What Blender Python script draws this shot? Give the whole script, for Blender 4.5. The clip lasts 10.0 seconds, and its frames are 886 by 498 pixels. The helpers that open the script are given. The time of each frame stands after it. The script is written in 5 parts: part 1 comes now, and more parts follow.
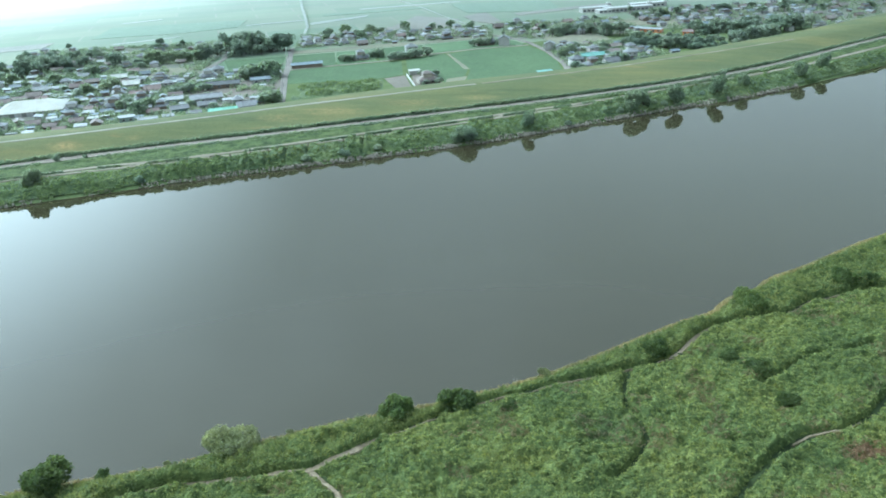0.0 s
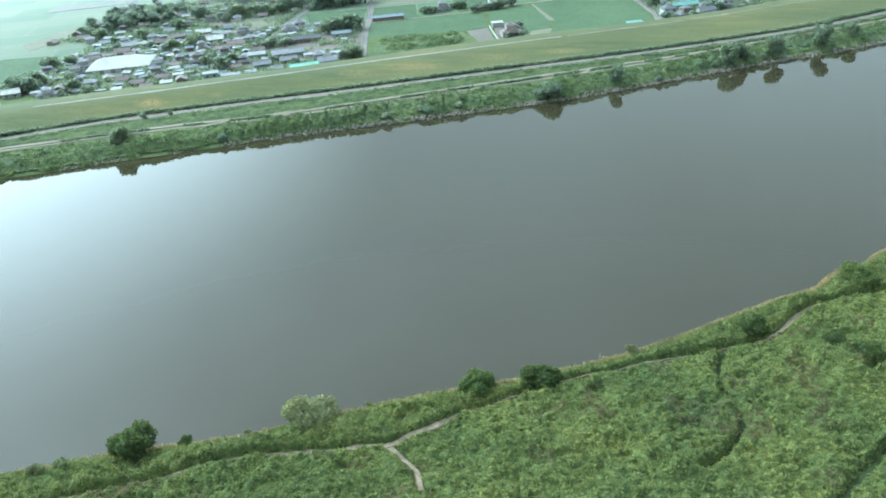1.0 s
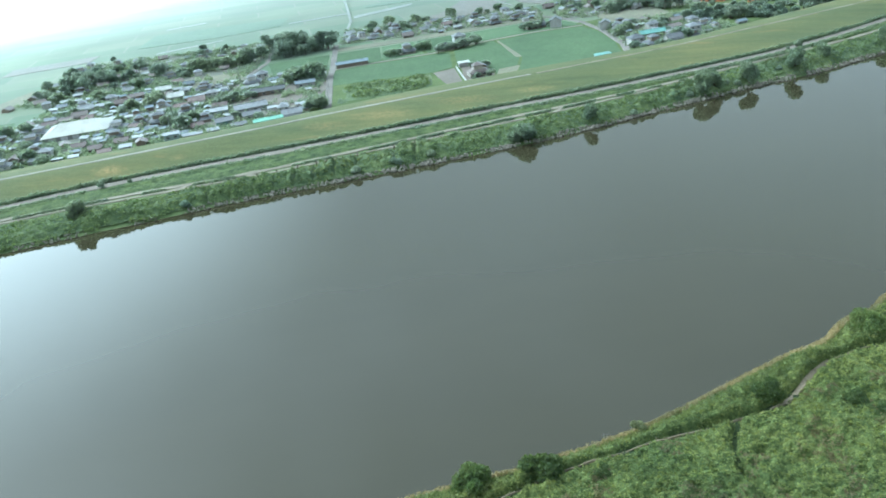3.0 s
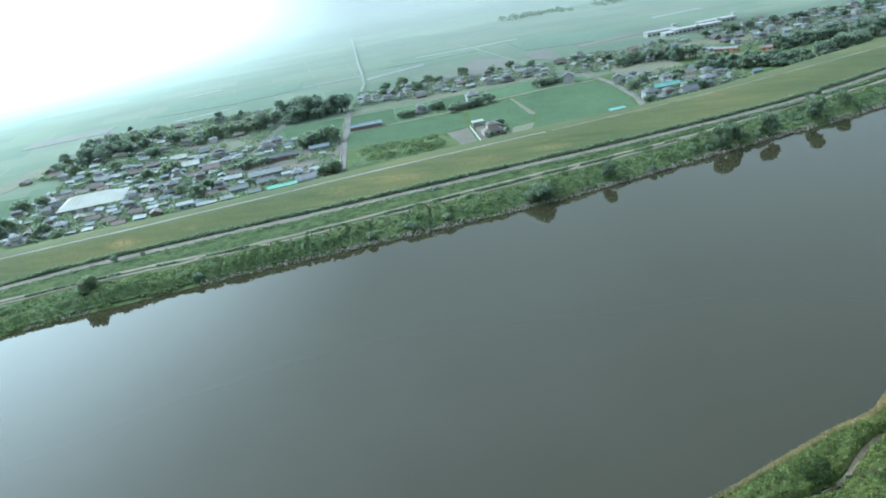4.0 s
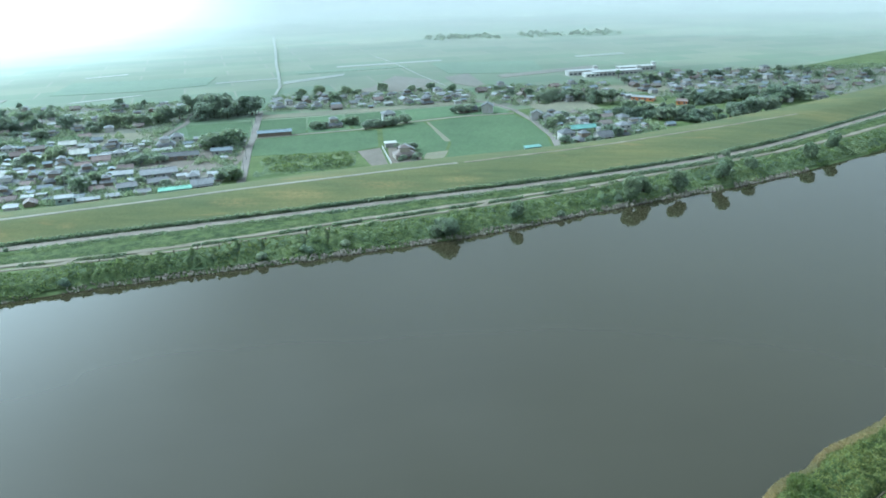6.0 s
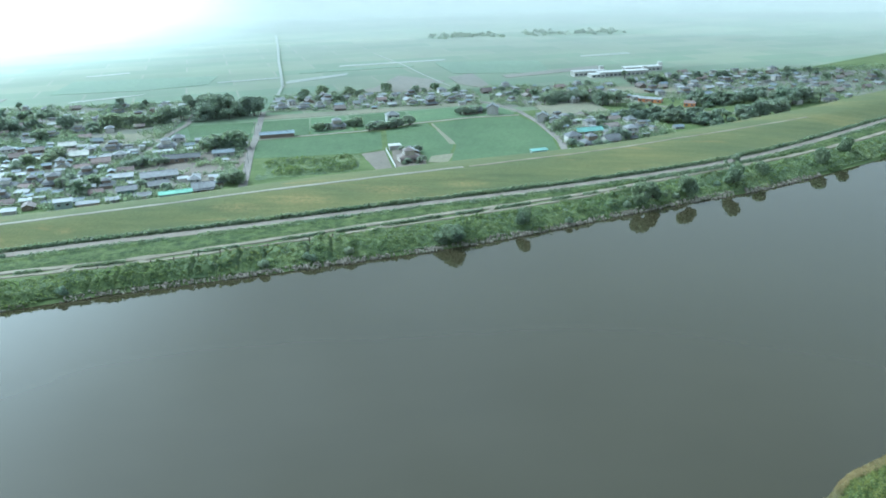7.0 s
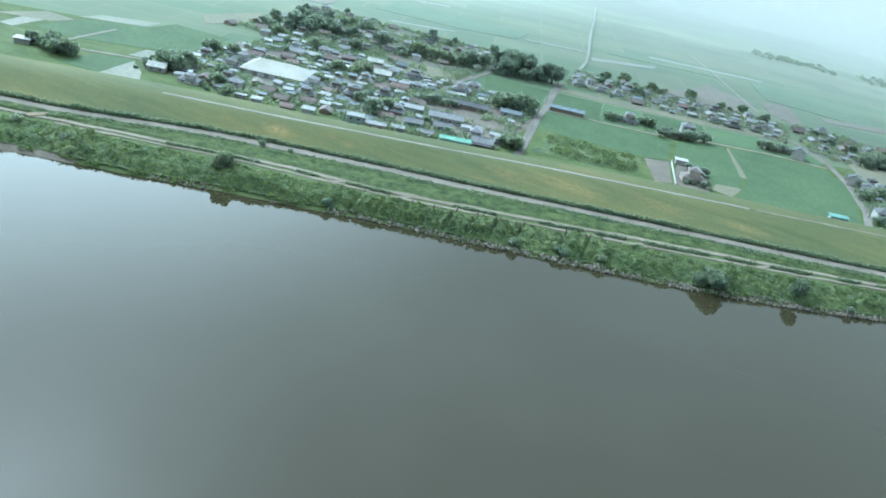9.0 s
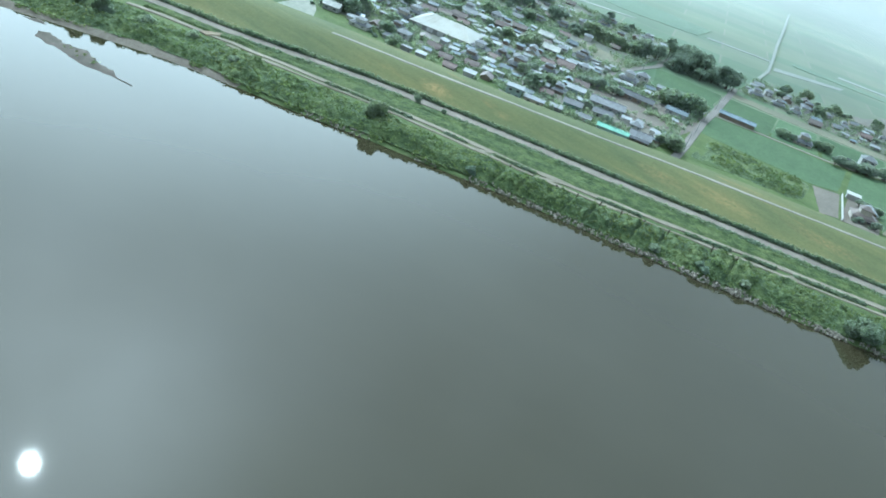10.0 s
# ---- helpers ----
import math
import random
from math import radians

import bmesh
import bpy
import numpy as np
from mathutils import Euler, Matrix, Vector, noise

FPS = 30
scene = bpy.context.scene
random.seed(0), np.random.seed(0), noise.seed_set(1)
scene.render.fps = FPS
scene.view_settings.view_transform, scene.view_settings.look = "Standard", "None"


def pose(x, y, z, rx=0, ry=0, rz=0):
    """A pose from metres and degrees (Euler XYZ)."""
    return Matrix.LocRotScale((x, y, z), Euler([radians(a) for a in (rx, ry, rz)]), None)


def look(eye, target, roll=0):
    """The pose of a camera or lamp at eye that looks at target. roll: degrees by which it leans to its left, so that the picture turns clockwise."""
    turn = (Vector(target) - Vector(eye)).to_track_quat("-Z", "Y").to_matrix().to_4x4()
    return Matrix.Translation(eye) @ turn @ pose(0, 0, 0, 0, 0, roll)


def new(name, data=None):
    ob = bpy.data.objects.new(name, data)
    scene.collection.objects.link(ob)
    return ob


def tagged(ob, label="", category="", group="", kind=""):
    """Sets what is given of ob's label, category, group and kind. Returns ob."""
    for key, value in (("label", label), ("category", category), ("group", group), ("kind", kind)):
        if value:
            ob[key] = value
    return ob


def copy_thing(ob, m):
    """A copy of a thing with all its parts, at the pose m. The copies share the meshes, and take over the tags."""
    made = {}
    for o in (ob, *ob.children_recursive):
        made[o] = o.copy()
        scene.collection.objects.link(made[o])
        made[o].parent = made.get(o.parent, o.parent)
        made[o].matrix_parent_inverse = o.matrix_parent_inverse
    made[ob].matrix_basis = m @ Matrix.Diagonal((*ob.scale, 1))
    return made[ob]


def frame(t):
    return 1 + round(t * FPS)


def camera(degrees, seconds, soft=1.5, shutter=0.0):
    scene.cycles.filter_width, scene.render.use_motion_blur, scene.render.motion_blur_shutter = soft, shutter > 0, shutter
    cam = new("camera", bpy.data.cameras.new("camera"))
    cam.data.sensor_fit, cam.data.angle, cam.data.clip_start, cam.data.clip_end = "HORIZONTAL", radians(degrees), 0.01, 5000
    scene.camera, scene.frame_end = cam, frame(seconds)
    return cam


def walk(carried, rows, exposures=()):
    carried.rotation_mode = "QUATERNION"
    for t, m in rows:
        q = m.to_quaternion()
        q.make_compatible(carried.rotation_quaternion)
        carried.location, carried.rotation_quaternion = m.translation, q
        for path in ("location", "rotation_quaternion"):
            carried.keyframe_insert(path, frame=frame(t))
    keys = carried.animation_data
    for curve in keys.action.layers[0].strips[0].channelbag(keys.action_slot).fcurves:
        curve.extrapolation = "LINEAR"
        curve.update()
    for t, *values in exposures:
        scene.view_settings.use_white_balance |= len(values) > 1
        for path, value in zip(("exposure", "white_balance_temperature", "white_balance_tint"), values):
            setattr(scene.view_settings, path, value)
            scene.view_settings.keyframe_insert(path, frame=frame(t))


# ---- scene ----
PATH = [
    (0, (-0.11, -0.41, 90.63), (4.64, 91.50, 51.51), -2.82),
    (0.5, (-0.22, 3.39, 91.11), (0.64, 94.95, 50.92), -3.52),
    (1, (-0.85, 6.64, 91.49), (-6.11, 96.27, 47.48), -4.64),
    (1.5, (-0.66, 10.77, 91.88), (-5.92, 100.23, 47.52), -1.00),
    (2, (-1.07, 14.68, 92.39), (-4.95, 104.01, 47.62), -6.67),
    (2.2, (-0.78, 16.46, 93.09), (-4.30, 105.66, 48.02), -8.99),
    (3.3, (-0.40, 24.42, 94.06), (-2.54, 116.42, 54.94), -7.43),
    (3.5, (-0.01, 25.98, 94.48), (-1.89, 118.32, 56.15), -9.40),
    (4, (0.18, 31.02, 94.40), (-3.68, 124.82, 59.93), -9.73),
    (4.5, (1.08, 35.05, 95.38), (-2.64, 129.09, 61.60), -8.77),
    (5, (1.71, 38.12, 95.98), (2.35, 132.39, 62.60), -7.00),
    (5.5, (3.31, 42.82, 95.46), (7.27, 136.65, 61.17), -4.35),
    (5.7, (4.29, 44.06, 95.84), (9.98, 137.88, 61.68), -2.92),
    (6.8, (4.24, 51.36, 97.30), (13.11, 144.82, 62.87), -0.90),
    (7, (3.54, 52.89, 97.85), (10.96, 146.46, 63.34), -1.50),
    (7.5, (2.32, 55.21, 100.12), (2.65, 148.91, 65.17), 0.24),
    (8, (1.22, 57.65, 101.44), (-6.06, 150.45, 64.91), 3.72),
    (8.5, (-1.43, 61.56, 101.39), (-16.26, 153.19, 64.18), 8.79),
    (9, (-4.26, 64.73, 100.92), (-24.38, 154.09, 60.78), 12.28),
    (9.5, (-6.35, 67.91, 100.33), (-31.98, 154.60, 57.57), 19.03),
    (10, (-7.99, 71.17, 99.17), (-40.64, 153.18, 52.18), 19.81),
]
cam = camera(57.5, 10.0, 1.8)
walk(cam, [(t, look(eye, target, roll)) for t, eye, target, roll in PATH],
     [(0.0, 1.32, 5120, -6), (0.5, 1.42, 5120, -6), (1.5, 1.44, 5150, -6), (3.5, 1.26, 5080, -6), (4.5, 0.95, 4980, -6), (5.5, 1.11, 4980, -6), (7.5, 1.27, 4980, -6), (10.0, 1.22, 5020, -6)])

# ---- light ----
SUN = Vector((-0.534, 0.425, 0.731)).normalized()
world = bpy.data.worlds.new("world")
scene.world = world
world.use_nodes = True
wn = world.node_tree.nodes
sky = wn.new("ShaderNodeTexSky")
sky.sky_type = "NISHITA"
sky.sun_disc = False
sky.sun_elevation = math.asin(SUN.z)
sky.sun_rotation = math.atan2(SUN.x, SUN.y)
sky.air_density, sky.dust_density, sky.ozone_density = 1.4, 2.2, 2.5
wn["Background"].inputs["Strength"].default_value = 0.145
haze = wn.new("ShaderNodeHueSaturation")  # haze whitens the sky
haze.inputs["Saturation"].default_value = 0.12
way = wn.new("ShaderNodeTexCoord")
cloud = wn.new("ShaderNodeTexNoise")  # soft broken cloud
cloud.inputs["Scale"].default_value, cloud.inputs["Detail"].default_value, cloud.inputs["Roughness"].default_value = 3.2, 4.0, 0.5
thick = wn.new("ShaderNodeMapRange")
thick.inputs["From Min"].default_value, thick.inputs["From Max"].default_value = 0.36, 0.66
thick.inputs["To Min"].default_value, thick.inputs["To Max"].default_value = 0.86, 1.12
haze_links = world.node_tree.links
haze_links.new(way.outputs["Generated"], cloud.inputs["Vector"])
haze_links.new(cloud.outputs["Fac"], thick.inputs["Value"])
haze_links.new(thick.outputs["Result"], haze.inputs["Value"])
haze_links.new(sky.outputs["Color"], haze.inputs["Color"])
haze_links.new(haze.outputs["Color"], wn["Background"].inputs["Color"])
sun_data = bpy.data.lights.new("sun", "SUN")
sun_data.energy, sun_data.angle, sun_data.color = 1.2, radians(0.7), (1.0, 0.95, 0.87)
sun = new("sun", sun_data)
sun.matrix_world = look(SUN * 400, (0, 0, 0))


# ---- materials ----
class Nodes:
    """A short way to write node trees."""

    def __init__(self, name):
        self.mat = bpy.data.materials.new(name)
        self.mat.use_nodes = True
        self.tree = self.mat.node_tree
        self.bsdf = self.tree.nodes["Principled BSDF"]
        self.out = self.tree.nodes["Material Output"]

    def add(self, kind, **sets):
        n = self.tree.nodes.new(kind)
        for key, value in sets.items():
            n.inputs[key].default_value = value
        return n

    def link(self, a, b):
        self.tree.links.new(a, b)

    def where(self):
        return self.add("ShaderNodeNewGeometry").outputs["Position"]

    def noise(self, scale, detail=4.0, rough=0.55, stretch=(1, 1, 1), turn=0.0, local=False):
        m = self.add("ShaderNodeMapping", Scale=stretch, Rotation=(0, 0, turn))
        self.link(self.add("ShaderNodeTexCoord").outputs["Object"] if local else self.where(), m.inputs["Vector"])
        n = self.add("ShaderNodeTexNoise", Scale=scale, Detail=detail, Roughness=rough)
        self.link(m.outputs[0], n.inputs["Vector"])
        return n.outputs["Fac"]

    def ramp(self, fac, stops):
        r = self.tree.nodes.new("ShaderNodeValToRGB")
        e = r.color_ramp.elements
        while len(e) < len(stops):
            e.new(0.5)
        for k, (at, colour) in zip(e, stops):
            k.position, k.color = at, (*colour, 1)
        self.link(fac, r.inputs["Fac"])
        return r.outputs["Color"]

    def mix(self, fac, a, b, kind="MIX"):
        n = self.tree.nodes.new("ShaderNodeMix")
        n.data_type, n.blend_type = "RGBA", kind
        for value, slot in ((fac, n.inputs[0]), (a, n.inputs[6]), (b, n.inputs[7])):
            if isinstance(value, (int, float)):
                slot.default_value = value
            elif isinstance(value, tuple):
                slot.default_value = (*value, 1)
            else:
                self.link(value, slot)
        return n.outputs[2]

    def bump(self, height, strength, distance):
        b = self.add("ShaderNodeBump", Strength=strength, Distance=distance)
        self.link(height, b.inputs["Height"])
        self.link(b.outputs[0], self.bsdf.inputs["Normal"])

    def finish(self, colour, rough=0.8, spec=0.3, metal=0.0, sheen=0.0, coat=0.0):
        if isinstance(colour, tuple):
            self.bsdf.inputs["Base Color"].default_value = (*colour, 1)
        else:
            self.link(colour, self.bsdf.inputs["Base Color"])
        for key, value in (("Roughness", rough), ("Specular IOR Level", spec), ("Metallic", metal), ("Sheen Weight", sheen), ("Coat Weight", coat)):
            self.bsdf.inputs[key].default_value = value
        # pale bluish tint, as sheen imitates a veil of haze
        self.bsdf.inputs["Sheen Tint"].default_value = (0.88, 0.96, 1.0, 1)
        return self.mat


def earth(name, dark, mid, light, scale=0.08, fine=1.2, bump=0.3, rough=0.9, stretch=(1, 1, 1), sheen=0.0, turn=0.0, nap=0.6):
    """Ground cover: broad patches, fine grain and relief."""
    n = Nodes(name)
    broad = n.ramp(n.noise(scale, 5, 0.6, stretch, turn), ((0.3, dark), (0.5, mid), (0.72, light)))
    grain = n.noise(fine, 5, 0.7, stretch, turn)
    colour = n.mix(0.75, broad, n.ramp(grain, ((0.25, (0.5, 0.5, 0.5)), (0.75, (1.45, 1.45, 1.45)))), "MULTIPLY")
    n.bump(grain, bump, 0.4)
    n.bsdf.inputs["Sheen Roughness"].default_value = nap
    return n.finish(colour, rough, 0.25, sheen=sheen)


def foliage(name, dark, mid, light, patch=0.05, sheen=0.1, mound=0.0, full=False):
    """Leaves: every leaf its own shade, broad patches over all, a little light through the blade."""
    n = Nodes(name)
    each = n.add("ShaderNodeNewGeometry").outputs["Random Per Island"]
    tone = n.ramp(each, ((0.0, dark), (0.5, mid), (1.0, light)))
    broad = n.ramp(n.noise(patch, 4, 0.6), ((0.3, (0.7, 0.78, 0.7)), (0.7, (1.3, 1.2, 1.05))))
    colour = n.mix(1.0, tone, broad, "MULTIPLY")
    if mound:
        # noise tints the leaves clump by clump, with shade between clumps painted in
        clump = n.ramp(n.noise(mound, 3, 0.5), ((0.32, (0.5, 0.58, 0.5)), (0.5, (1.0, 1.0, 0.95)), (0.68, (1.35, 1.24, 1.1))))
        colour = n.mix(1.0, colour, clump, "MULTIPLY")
    n.finish(colour, 0.6, 0.25, sheen=sheen)
    t = n.add("ShaderNodeBsdfTranslucent")
    n.link(n.mix(1.0, colour, (1.55, 1.55, 1.25), "MULTIPLY"), t.inputs["Color"])
    if full:  # thin leaves that pass as much light as they throw back
        m = n.add("ShaderNodeAddShader")
        n.link(n.bsdf.outputs[0], m.inputs[0])
        n.link(t.outputs[0], m.inputs[1])
    else:
        m = n.add("ShaderNodeMixShader", Fac=0.5)
        n.link(n.bsdf.outputs[0], m.inputs[1])
        n.link(t.outputs[0], m.inputs[2])
    n.link(m.outputs[0], n.out.inputs["Surface"])
    return n.mat


def painted(name, colour, rough=0.6, wear=0.25, scale=0.6, metal=0.0, spec=0.4, varied=0.25):
    """Paint, plaster or sheet metal, with stains and a shade of its own on every object."""
    n = Nodes(name)
    dirty = tuple(c * (1 - wear) * f for c, f in zip(colour, (0.95, 0.9, 0.82)))
    base = n.mix(n.ramp(n.noise(scale, 5, 0.65, (1, 1, 0.4)), ((0.4, (0, 0, 0)), (0.7, (1, 1, 1)))), colour, dirty)
    each = n.add("ShaderNodeObjectInfo").outputs["Random"]
    shade = n.ramp(each, ((0, (1 - varied,) * 3), (1, (1 + varied * 0.5,) * 3)))
    return n.finish(n.mix(1.0, base, shade, "MULTIPLY"), rough, spec, metal, 0.4)


def tiled(name, colour, rough=0.65, pitch=0.35, metal=0.0, varied=0.35):
    """Roof covering: courses along the slope, weathering, its own shade on every roof."""
    n = Nodes(name)
    w = n.add("ShaderNodeTexWave", Scale=1 / pitch * 0.16, Distortion=0.3, Detail=1.0)
    n.link(n.add("ShaderNodeTexCoord").outputs["Object"], w.inputs["Vector"])
    worn = n.ramp(n.noise(0.5, 6, 0.7), ((0.3, tuple(c * 0.65 for c in colour)), (0.7, tuple(min(1, c * 1.3) for c in colour))))
    each = n.add("ShaderNodeObjectInfo").outputs["Random"]
    shade = n.ramp(each, ((0, (1 - varied,) * 3), (1, (1 + varied,) * 3)))
    n.bump(w.outputs["Fac"], 0.4, 0.05)
    return n.finish(n.mix(1.0, worn, shade, "MULTIPLY"), rough, 0.3, metal, 0.3)


M_MUD = earth("river_mud", (0.10, 0.085, 0.06), (0.16, 0.13, 0.095), (0.22, 0.19, 0.14), 0.15, 1.5)
M_NEAR = earth("undergrowth", (0.022, 0.034, 0.012), (0.032, 0.048, 0.016), (0.045, 0.062, 0.02), 0.06, 0.9, 0.8)
M_BANK = earth("bank_soil", (0.05, 0.075, 0.025), (0.07, 0.10, 0.034), (0.10, 0.13, 0.05), 0.09, 0.8, 0.6)
M_BERM = earth("berm_grass", (0.06, 0.09, 0.028), (0.085, 0.12, 0.04), (0.12, 0.15, 0.058), 0.12, 1.1, 0.4, stretch=(0.35, 1, 1), turn=-0.3)



def farmland():
    """The plain: a patchwork of fields with pale tracks between."""
    n = Nodes("farmland")
    m = n.add("ShaderNodeMapping", Scale=(1, 1, 1), Rotation=(0, 0, -0.2))
    n.link(n.where(), m.inputs["Vector"])
    b = n.add("ShaderNodeTexBrick", Scale=1.0, Color1=(0.06, 0.112, 0.045, 1), Color2=(0.12, 0.145, 0.075, 1), Mortar=(0.13, 0.14, 0.09, 1))
    for key, value in (("Mortar Size", 0.8), ("Mortar Smooth", 0.3), ("Bias", -0.25), ("Brick Width", 74.0), ("Row Height", 33.0)):
        b.inputs[key].default_value = value
    n.link(m.outputs[0], b.inputs["Vector"])
    soft = n.ramp(n.noise(0.012, 5, 0.6), ((0.3, (0.75, 0.8, 0.75)), (0.7, (1.25, 1.2, 1.2))))
    # grazing sheen whitens the plain with distance, in place of haze
    n.bsdf.inputs["Sheen Roughness"].default_value = 0.21
    mat = n.finish(n.mix(1.0, b.outputs["Color"], soft, "MULTIPLY"), 0.9, 0.25, sheen=0.6)
    n.bsdf.inputs["Sheen Tint"].default_value = (1.0, 1.0, 0.98, 1)
    return mat


def levee_grass():
    n = Nodes("levee_grass")
    broad = n.ramp(n.noise(0.035, 5, 0.62, (0.45, 1.3, 1), -0.3), ((0.3, (0.070, 0.090, 0.035)), (0.5, (0.100, 0.112, 0.041)), (0.72, (0.142, 0.135, 0.048))))
    dry = n.ramp(n.noise(0.05, 4, 0.6, (0.5, 1.5, 1), -0.3), ((0.6, (0, 0, 0)), (0.78, (0.5, 0.5, 0.5))))
    colour = n.mix(dry, broad, (0.30, 0.19, 0.07))
    for x, y, w, d, dry_ in ((-138, 336, 9, 5, 0.9), (-112, 343, 5, 3, 0.4), (-52, 361, 14, 5, 0.45), (-28, 368, 18, 6, 0.6), (8, 377, 20, 5, 0.5), (40, 382, 14, 5, 0.45)):
        m = n.add("ShaderNodeMapping", Scale=(1 / w, 1 / d, 0), Location=(-x / w, -y / d, 0))
        n.link(n.where(), m.inputs["Vector"])
        g = n.tree.nodes.new("ShaderNodeTexGradient")
        g.gradient_type = "SPHERICAL"
        n.link(m.outputs[0], g.inputs["Vector"])
        spot_ = n.mix(1.0, n.ramp(g.outputs["Fac"], ((0.05, (0, 0, 0)), (0.8, (dry_, dry_, dry_)))), n.ramp(n.noise(0.5, 4, 0.7), ((0.35, (0.1, 0.1, 0.1)), (0.65, (1, 1, 1)))), "MULTIPLY")
        colour = n.mix(spot_, colour, (0.29, 0.205, 0.085))
    streak = n.ramp(n.noise(0.22, 4, 0.6, (0.12, 1.6, 1), -0.27), ((0.3, (0.84, 0.88, 0.84)), (0.7, (1.12, 1.1, 1.08))))
    colour = n.mix(1.0, colour, streak, "MULTIPLY")
    grain = n.noise(1.1, 5, 0.7)
    n.bump(grain, 0.4, 0.3)
    n.bsdf.inputs["Sheen Roughness"].default_value = 0.6
    return n.finish(n.mix(0.6, colour, n.ramp(grain, ((0.25, (0.6, 0.6, 0.6)), (0.75, (1.35, 1.35, 1.35)))), "MULTIPLY"), 0.9, 0.2, sheen=0.04)


def river_water():
    n = Nodes("river_water")
    silt = n.ramp(n.noise(0.012, 4, 0.6, (0.6, 1, 1), -0.25), ((0.3, (0.0335, 0.031, 0.0168)), (0.7, (0.040, 0.0368, 0.020))))
    ripple = n.noise(0.9, 3, 0.5, (0.5, 1, 1), -0.2)
    n.bump(ripple, 0.015, 0.05)
    n.bsdf.inputs["IOR"].default_value = 1.33
    return n.finish(silt, 0.02, 0.5)


M_PLAIN = farmland()
M_LEVEE = levee_grass()
M_WATER = river_water()
M_GRAVEL = earth("gravel", (0.145, 0.13, 0.105), (0.19, 0.17, 0.14), (0.24, 0.215, 0.18), 0.1, 1.6, 0.3)
M_TRACK = earth("worn_track", (0.14, 0.13, 0.092), (0.195, 0.178, 0.132), (0.255, 0.232, 0.178), 0.15, 0.8, 0.3, stretch=(0.3, 1, 1), turn=-0.25)
M_SAND = earth("beach_sand", (0.12, 0.108, 0.085), (0.16, 0.142, 0.112), (0.20, 0.18, 0.145), 0.12, 1.2, 0.3)
M_DIRT = earth("trodden_earth", (0.145, 0.12, 0.075), (0.225, 0.185, 0.125), (0.31, 0.26, 0.185), 0.35, 1.8, 0.4)
M_ASPHALT = earth("asphalt", (0.15, 0.14, 0.125), (0.19, 0.178, 0.16), (0.235, 0.22, 0.20), 0.06, 1.4, 0.1)
M_PADDY = earth("rice", (0.058, 0.098, 0.043), (0.071, 0.117, 0.05), (0.085, 0.133, 0.058), 0.03, 0.7, 0.4, sheen=0.03)
M_PADDY_2 = earth("young_rice", (0.065, 0.115, 0.042), (0.08, 0.14, 0.052), (0.105, 0.16, 0.062), 0.03, 0.7, 0.4, sheen=0.08)
# far fields: strong grazing sheen stands in for haze over them
M_FAR_CROP = earth("far_crop", (0.07, 0.115, 0.045), (0.085, 0.135, 0.055), (0.10, 0.15, 0.065), 0.02, 0.3, 0.2, sheen=0.6, nap=0.21)
M_FAR_PALE = earth("far_fallow", (0.17, 0.185, 0.145), (0.21, 0.22, 0.175), (0.25, 0.25, 0.205), 0.02, 0.3, 0.2, sheen=0.6, nap=0.21)
M_FAR_SOIL = earth("far_soil", (0.115, 0.10, 0.07), (0.14, 0.12, 0.085), (0.165, 0.14, 0.10), 0.02, 0.3, 0.2, sheen=0.6, nap=0.21)
M_BARE = earth("bare_soil", (0.105, 0.09, 0.066), (0.135, 0.116, 0.088), (0.17, 0.146, 0.112), 0.07, 0.9, 0.3, sheen=0.1)
M_PALE = earth("fallow_field", (0.17, 0.19, 0.14), (0.215, 0.225, 0.175), (0.27, 0.27, 0.22), 0.03, 0.5, 0.2, sheen=0.08)
M_CHALK = earth("pale_gravel", (0.185, 0.178, 0.146), (0.24, 0.23, 0.19), (0.305, 0.29, 0.242), 0.05, 1.2, 0.2)
M_TAN = earth("stubble", (0.12, 0.12, 0.07), (0.15, 0.145, 0.085), (0.19, 0.175, 0.105), 0.03, 0.5, 0.2, sheen=0.12)
M_YARD = earth("village_ground", (0.075, 0.09, 0.05), (0.12, 0.12, 0.085), (0.20, 0.18, 0.14), 0.08, 0.6, 0.3, sheen=0.12)
M_ROCK = earth("rock", (0.10, 0.09, 0.07), (0.22, 0.20, 0.162), (0.42, 0.39, 0.325), 0.9, 2.5, 0.4)
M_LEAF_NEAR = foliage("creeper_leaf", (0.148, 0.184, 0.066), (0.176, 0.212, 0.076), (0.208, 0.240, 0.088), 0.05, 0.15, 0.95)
M_LEAF_BANK = foliage("bank_leaf", (0.095, 0.135, 0.056), (0.12, 0.165, 0.066), (0.15, 0.195, 0.078), 0.08, 0.2)
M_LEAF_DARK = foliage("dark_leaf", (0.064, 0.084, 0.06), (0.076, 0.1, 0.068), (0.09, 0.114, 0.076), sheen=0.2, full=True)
M_LEAF_WOOD = foliage("wood_leaf", (0.080, 0.102, 0.088), (0.093, 0.117, 0.098), (0.108, 0.132, 0.106), sheen=0.25, full=True)
M_LEAF_GARDEN = foliage("garden_leaf", (0.078, 0.101, 0.074), (0.093, 0.118, 0.084), (0.108, 0.134, 0.094), sheen=0.25, full=True)
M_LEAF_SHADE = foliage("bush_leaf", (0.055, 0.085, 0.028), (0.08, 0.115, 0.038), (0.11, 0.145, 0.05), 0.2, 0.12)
M_LEAF_TREE = foliage("tree_leaf", (0.075, 0.115, 0.032), (0.115, 0.155, 0.05), (0.155, 0.195, 0.068), 0.2, 0.15)
M_LEAF_WILLOW = foliage("willow_leaf", (0.15, 0.17, 0.09), (0.19, 0.215, 0.115), (0.235, 0.255, 0.145), sheen=0.3)
